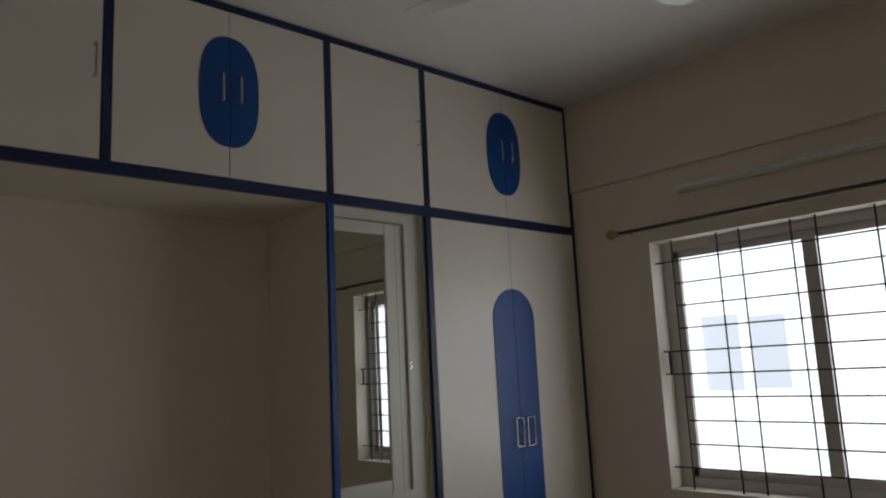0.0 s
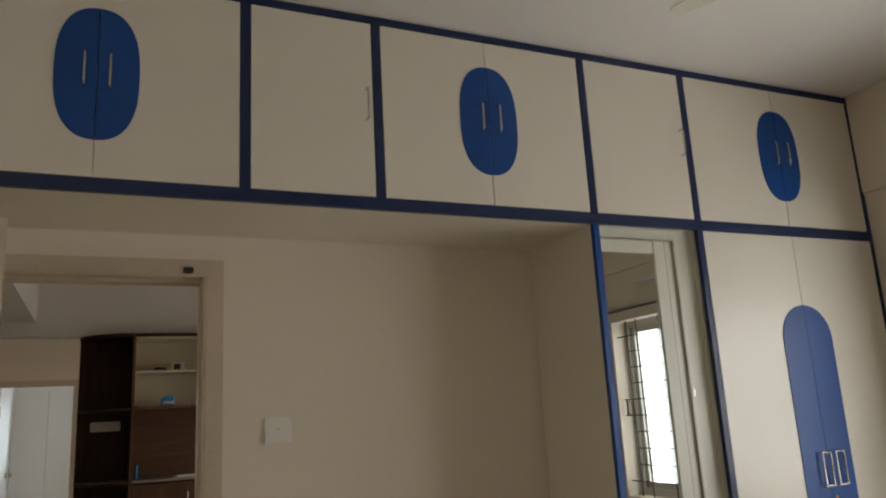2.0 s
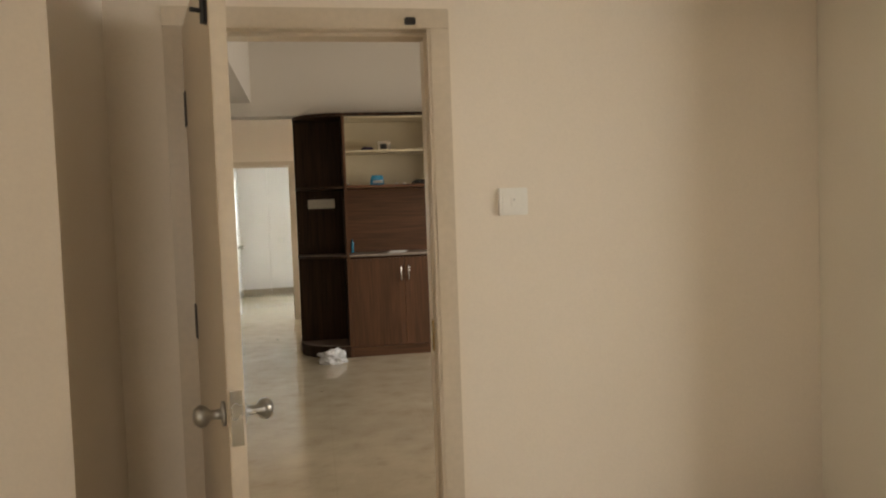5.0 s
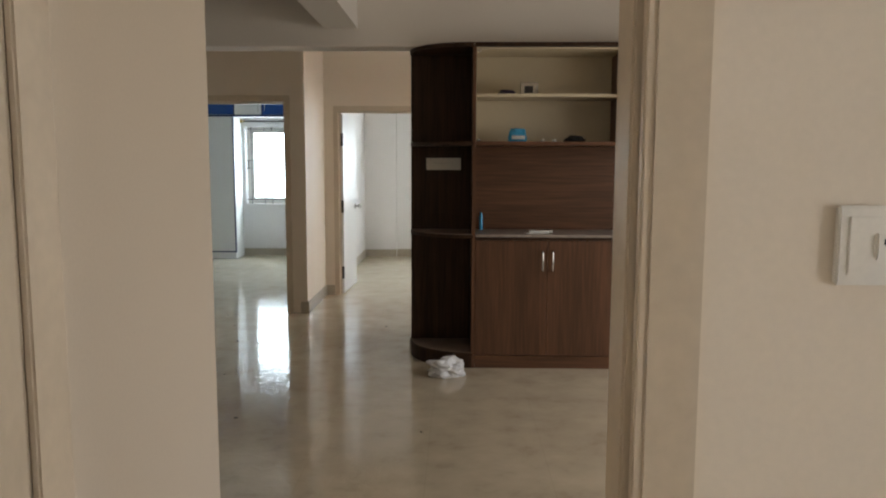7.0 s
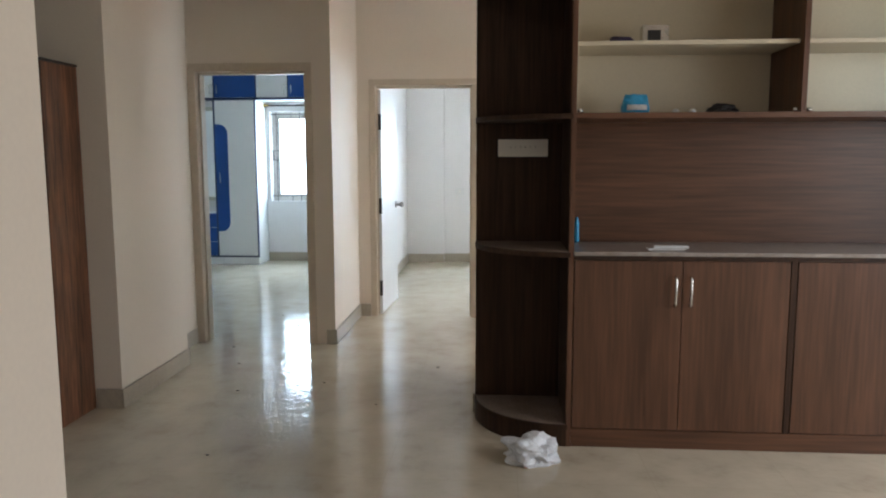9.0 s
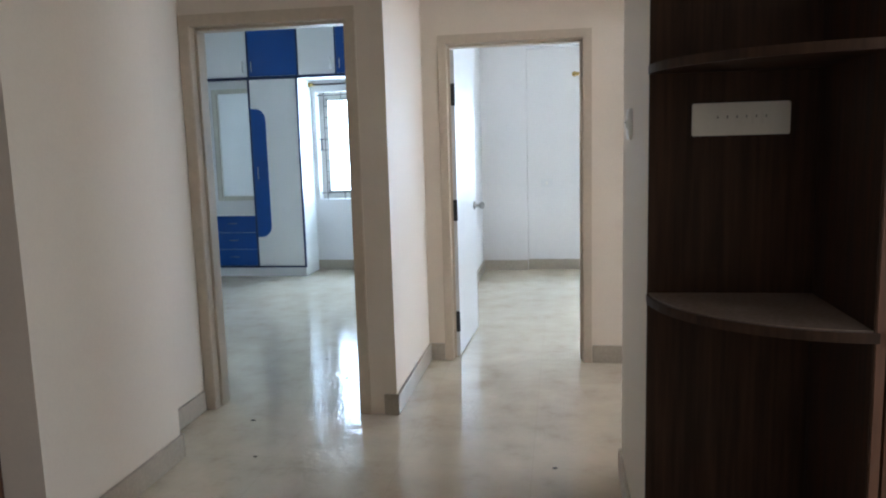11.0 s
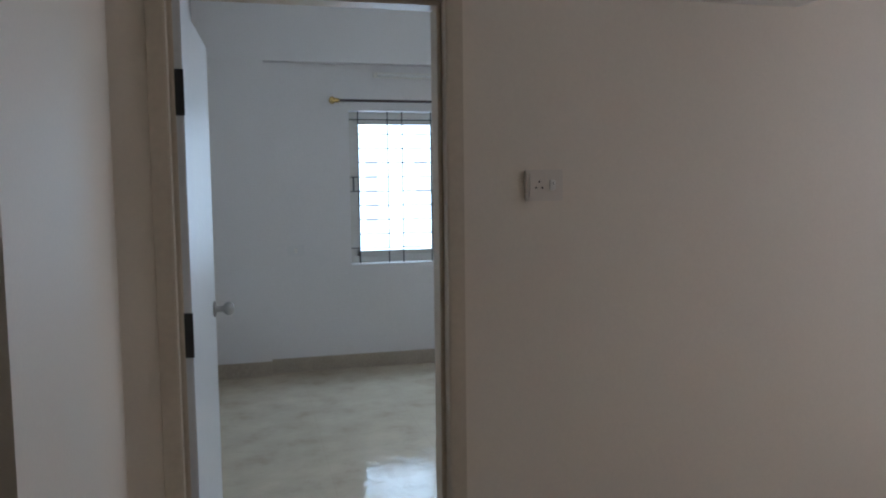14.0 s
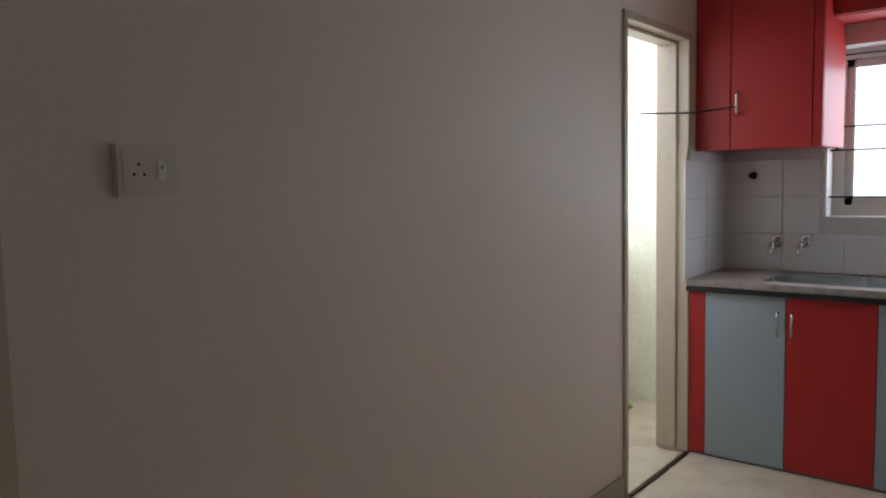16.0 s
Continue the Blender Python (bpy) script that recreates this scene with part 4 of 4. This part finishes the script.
def wardrobe_far():
    e = tagged(new("wardrobe"), "blue and white laminate wardrobe with a framed mirror and drawers", "wardrobe")
    x0, a, b, x1 = -4.36, -3.81, -3.255, -2.70
    boxes("body", M["lam_white"], [(x0, a + 0.01, W2 + 0.02, 14.858, 0.10, 2.185), (b - 0.01, x1, W2 + 0.02, 14.858, 0.10, 2.185), (a + 0.01, b - 0.01, W2 + 0.09, 14.858, 0.10, 2.185)], e)
    boxes("plinth", M["lam_white"], [(x0, x1, W2 + 0.01, 14.858, 0.0, 0.10)], e, 0.003)
    strip(e, "navy", [(x0 - 0.01, x0 + 0.012, W2 - 0.003, W2 + 0.02, 0.10, 2.185), (a - 0.011, a + 0.011, W2 - 0.003, W2 + 0.02, 0.10, 2.185), (b - 0.011, b + 0.011, W2 - 0.003, W2 + 0.02, 0.10, 2.185),
                      (x1 - 0.012, x1 + 0.008, W2 - 0.003, W2 + 0.02, 0.10, 2.185)], "stile")
    strip(e, "navy", [(x0 + 0.012, x1 - 0.012, W2 - 0.002, W2 + 0.02, 0.10, 0.118)], "rail")
    for p, q, s in ((x0 + 0.014, a - 0.013, 1), (b + 0.013, x1 - 0.014, -1)):
        boxes("door", M["lam_white"], [(p, q, W2, W2 + 0.018, 0.121, 2.182)], e, 0.001)
        edge, w, z0, z1, r = (q, -0.165, 0.45, 1.87, 0.12) if s > 0 else (p, 0.165, 0.45, 1.87, 0.12)
        d = math.copysign(1, w)
        pts = [(edge, z0), (edge + w - d * r, z0)] + [(edge + w - d * r + d * r * math.sin(k * math.pi / 16), z0 + r - r * math.cos(k * math.pi / 16)) for k in range(1, 9)]
        pts += [(edge + w - d * r + d * r * math.cos(k * math.pi / 16), z1 - r + r * math.sin(k * math.pi / 16)) for k in range(0, 9)] + [(edge, z1)]
        outline("inlay", M["blue"], pts, "y", W2 - 0.004, 0.004, e)
        d_handle(e, edge + w * 0.35, W2 - 0.004, 1.10, 1.24)
    for i in range(3):
        boxes("drawer", M["blue"], [(a + 0.013, b - 0.013, W2, W2 + 0.018, 0.122 + i * 0.19, 0.308 + i * 0.19)], e, 0.001)
        zc = 0.225 + i * 0.19
        tube("handle", M["steel"], [(-3.58, W2, zc), (-3.58, W2 - 0.02, zc), (-3.48, W2 - 0.02, zc), (-3.48, W2, zc)], 0.004, e)
    boxes("drawer_top", M["lam_white"], [(a + 0.011, b - 0.011, W2, W2 + 0.09, 0.692, 0.70)], e)
    y = W2 + 0.09
    boxes("mirror_frame", M["lam_sage"], [(a + 0.09, a + 0.15, y - 0.03, y - 0.001, 0.86, 2.10), (b - 0.03, b - 0.011, y - 0.03, y - 0.001, 0.86, 2.10),
                                        (a + 0.15, b - 0.03, y - 0.03, y - 0.001, 2.05, 2.10), (a + 0.15, b - 0.03, y - 0.03, y - 0.001, 0.86, 0.91)], e, 0.005)
    boxes("moulding", M["skirting"], [(a + 0.093, a + 0.099, y - 0.033, y - 0.0305, 0.87, 2.09), (a + 0.144, a + 0.15, y - 0.033, y - 0.0305, 0.90, 2.055)], e)
    boxes("mirror", M["mirror"], [(a + 0.15, b - 0.03, y - 0.014, y - 0.002, 0.91, 2.05)], e)
    return e


def loft_far():
    e = tagged(new("loft_cupboard"), "loft cupboards with alternating blue and white doors", "cupboard")
    xs = [-4.36, -3.79, -3.245, -2.68, -2.25, -1.68, -0.87]
    top = 2.93
    boxes("carcass", M["lam_white"], [(-4.36, -0.87, W2 + 0.02, 14.858, 2.19, top)], e)
    boxes("cornice", M["ceiling"], [(-4.36, -0.87, W2 + 0.03, 14.858, top + 0.001, CEIL - 0.002)], e)
    strip(e, "navy", [(-4.37, -0.87, W2 - 0.004, W2 + 0.02, 2.187, 2.217), (-4.37, -0.87, W2 - 0.004, W2 + 0.02, top - 0.02, top)], "rail")
    for i, (p, q) in enumerate(zip(xs, xs[1:])):
        strip(e, "navy", [(p - 0.009, p + 0.009, W2 - 0.003, W2 + 0.02, 2.217, top - 0.02)], "stile")
        boxes("door", M["blue" if i % 2 == 0 else "lam_white"], [(p + 0.011, q - 0.011, W2, W2 + 0.018, 2.22, top - 0.023)], e, 0.001)
        d_handle(e, q - 0.05 if i % 2 else p + 0.05, W2, 2.27, 2.38)
    return e


wardrobe_far()
loft_far()

# ---- kitchen ----
KX, KB = 3.51, 4.058


def kitchen_base():
    e = tagged(new("kitchen_counter"), "red and grey laminate kitchen base cupboards under a stone counter", "kitchen counter")
    boxes("body", M["grey"], [(KX + 0.02, KB, 9.2, 11.237, 0.0, 0.85)], e)
    rows = [(11.236, 11.145, "red"), (11.143, 10.765, "grey"), (10.762, 10.385, "red"), (10.382, 10.005, "grey"), (10.002, 9.625, "red"), (9.622, 9.25, "grey")]
    for i, (a, b, mat) in enumerate(rows):
        boxes("door" if i else "filler", M[mat], [(KX, KX + 0.018, b, a, 0.012, 0.845)], e, 0.0015)
        if i:
            d_handle(e, KX, b + 0.03 if i % 2 else a - 0.03, 0.66, 0.77, -0.028, "x", 0.006)
    boxes("counter_top", M["stone"], [(KX - 0.02, 3.60, 9.2, 11.237, 0.872, 0.905), (3.60, 3.95, 9.2, 10.30, 0.872, 0.905), (3.60, 3.95, 10.90, 11.237, 0.872, 0.905), (3.95, KB, 9.2, 11.237, 0.872, 0.905)], e, 0.004)
    boxes("counter_edge", M["black"], [(KX - 0.022, KX + 0.02, 9.2, 11.237, 0.846, 0.871)], e, 0.003)
    boxes("sink", M["steel"], [(3.60, 3.61, 10.30, 10.90, 0.72, 0.907), (3.94, 3.95, 10.30, 10.90, 0.72, 0.907), (3.61, 3.94, 10.30, 10.31, 0.72, 0.907), (3.61, 3.94, 10.89, 10.90, 0.72, 0.907), (3.61, 3.94, 10.31, 10.89, 0.72, 0.73)], e, 0.002)
    return e


def kitchen_upper():
    e = tagged(new("kitchen_wall_cupboard"), "glossy red laminate kitchen wall cupboard", "cupboard")
    x = 3.61
    boxes("body", M["red"], [(x + 0.02, KB, 10.645, 11.237, 1.55, CEIL - 0.003)], e, 0.002)
    boxes("filler", M["red"], [(x, x + 0.018, 11.065, 11.236, 1.55, CEIL - 0.004)], e, 0.002)
    boxes("door", M["red"], [(x, x + 0.018, 10.69, 11.062, 1.55, CEIL - 0.004)], e, 0.002)
    boxes("edge_strip", M["red"], [(x + 0.002, x + 0.018, 10.646, 10.688, 1.55, CEIL - 0.004)], e, 0.002)
    d_handle(e, x, 11.025, 1.72, 1.83, -0.028, "x", 0.006)
    f = tagged(new("kitchen_wall_cupboard"), "glossy red laminate cupboard over the kitchen window", "cupboard")
    boxes("body", M["red"], [(3.80, KB, 9.2, 10.643, 2.16, CEIL - 0.003)], f, 0.002)
    for a, b in ((9.2, 9.68), (9.683, 10.16), (10.163, 10.641)):
        boxes("door", M["red"], [(3.78, 3.799, a, b, 2.165, CEIL - 0.004)], f, 0.002)


kitchen_base()
kitchen_upper()
f = tagged(new("kitchen_loft"), "open cement loft shelf with a red laminate edge", "shelf")
boxes("slab", M["ceiling"], [(1.012, 1.60, 9.60, 11.238, 2.09, 2.125)], f, 0.002)
boxes("edge_band", M["red"], [(1.0, 1.0115, 9.60, 11.238, 2.088, 2.127)], f, 0.001)
for yy in (10.95, 10.81):
    t = tagged(new("wall_tap"), "chrome bib tap on the tiled kitchen wall", "tap", "kitchen taps")
    turned("flange", M["steel"], [(0.028, 0), (0.026, 0.008), (0.012, 0.012)], Matrix.Translation((4.046, yy, 1.06)) @ Matrix.Rotation(-math.pi / 2, 4, "Y"), t, 16)
    tube("spout", M["steel"], [(4.04, yy, 1.06), (3.95, yy, 1.06), (3.92, yy, 1.05), (3.912, yy, 1.01)], 0.016, t)
    tube("lever", M["steel"], [(3.98, yy, 1.065), (3.98, yy, 1.095), (3.98, yy - 0.045, 1.105)], 0.011, t)
hook = tagged(turned("wall_hook", M["black"], [(0.02, 0), (0.018, 0.01), (0.008, 0.015), (0.008, 0.04), (0.014, 0.045)], Matrix.Translation((4.046, 11.08, 1.42)) @ Matrix.Rotation(-math.pi / 2, 4, "Y"), None, 12), "small black pipe stub on the tiled wall", "hook")
wire = tagged(tube("clothes_line", M["black"], [(3.36, 11.42, 1.74), (3.5, 11.2, 1.735), (3.59, 11.03, 1.76)], 0.004), "thin dark cord tied at the cupboard handle", "cord")
scrap = crumpled("plant_scrap", M["green"], (3.95, 11.85, -0.004), (0.13, 0.07, 0.03), "heap of green and brown scraps on the balcony floor", "scraps", 21.0)

# dust and crumbs on the floor
for i, (x, y, r) in enumerate(((-0.9, 8.0, 0.012), (-0.55, 7.1, 0.014), (0.55, 6.9, 0.01), (-1.1, 9.0, 0.013), (-0.6, 9.2, 0.01), (-1.3, 9.6, 0.012), (-0.2, 8.8, 0.01), (-1.5, 10.05, 0.014), (2.75, 7.95, 0.02), (-1.45, 11.2, 0.01), (-1.2, 10.8, 0.012), (0.1, 9.6, 0.015))):
    crumpled("crumb", M["dust"], (x, y, 0.0), (r * 0.75, r * 0.5, r * 0.25), "dark crumb of dirt lying on the tile floor", "crumb", 30.0 + i)["group"] = "crumbs on the floor"

# ---- wall tiles of the kitchen ----
backing = tagged(boxes("kitchen_tiling", M["grout"], [(3.50, 4.0575, 11.232, 11.2385, 0.906, 1.549), (4.0525, 4.0585, 9.2, 11.231, 0.906, 1.199), (4.0525, 4.0585, 10.73, 11.231, 1.199, 1.549)]), "white glazed wall tiles above the kitchen counter", "tiles", kind="structure")
_bm = bmesh.new()
add_box(_bm, -0.148, 0.148, -0.006, 0.0, -0.098, 0.098)
bmesh.ops.bevel(_bm, geom=list(_bm.edges), offset=0.002, segments=1, affect="EDGES")
_tile = mesh_object("tile", _bm, M["wtile"], backing)
_tile.matrix_world = pose(3.90, 11.232, 1.006)
for k, (x, z) in enumerate([(3.90, 1.206), (3.90, 1.406), (3.60, 1.006), (3.60, 1.206), (3.60, 1.406)]):
    o = new("tile", _tile.data)
    o.parent = backing
    o.matrix_world = pose(x, 11.232, z)
for r, z in enumerate((1.006, 1.206, 1.406)):
    for k in range(7):
        y = 11.08 - 0.30 * k
        if z > 1.1 and y < 10.7:
            continue
        o = new("tile", _tile.data)
        o.parent = backing
        cut = z > 1.1 and y < 10.85
        o.matrix_world = pose(4.0525, y + (0.057 if cut else 0), z, 0, 0, -90) @ Matrix.Diagonal((0.61 if cut else 1, 1, 1, 1))

# ---- pale tiles on the balcony parapet ----
_bm = bmesh.new()
add_box(_bm, -0.1485, 0.1485, -0.007, 0.0, -0.1485, 0.1485)
bmesh.ops.bevel(_bm, geom=list(_bm.edges), offset=0.002, segments=1, affect="EDGES")
_pale = mesh_object("tile", _bm, M["pale_tile"], parapet)
_pale.matrix_world = pose(2.56, 11.98, 0.152)
for r in range(3):
    for k in range(6):
        if r or k:
            o = new("tile", _pale.data)
            o.parent = parapet
            o.matrix_world = pose(2.56 + 0.30 * k, 11.98, 0.152 + 0.30 * r)
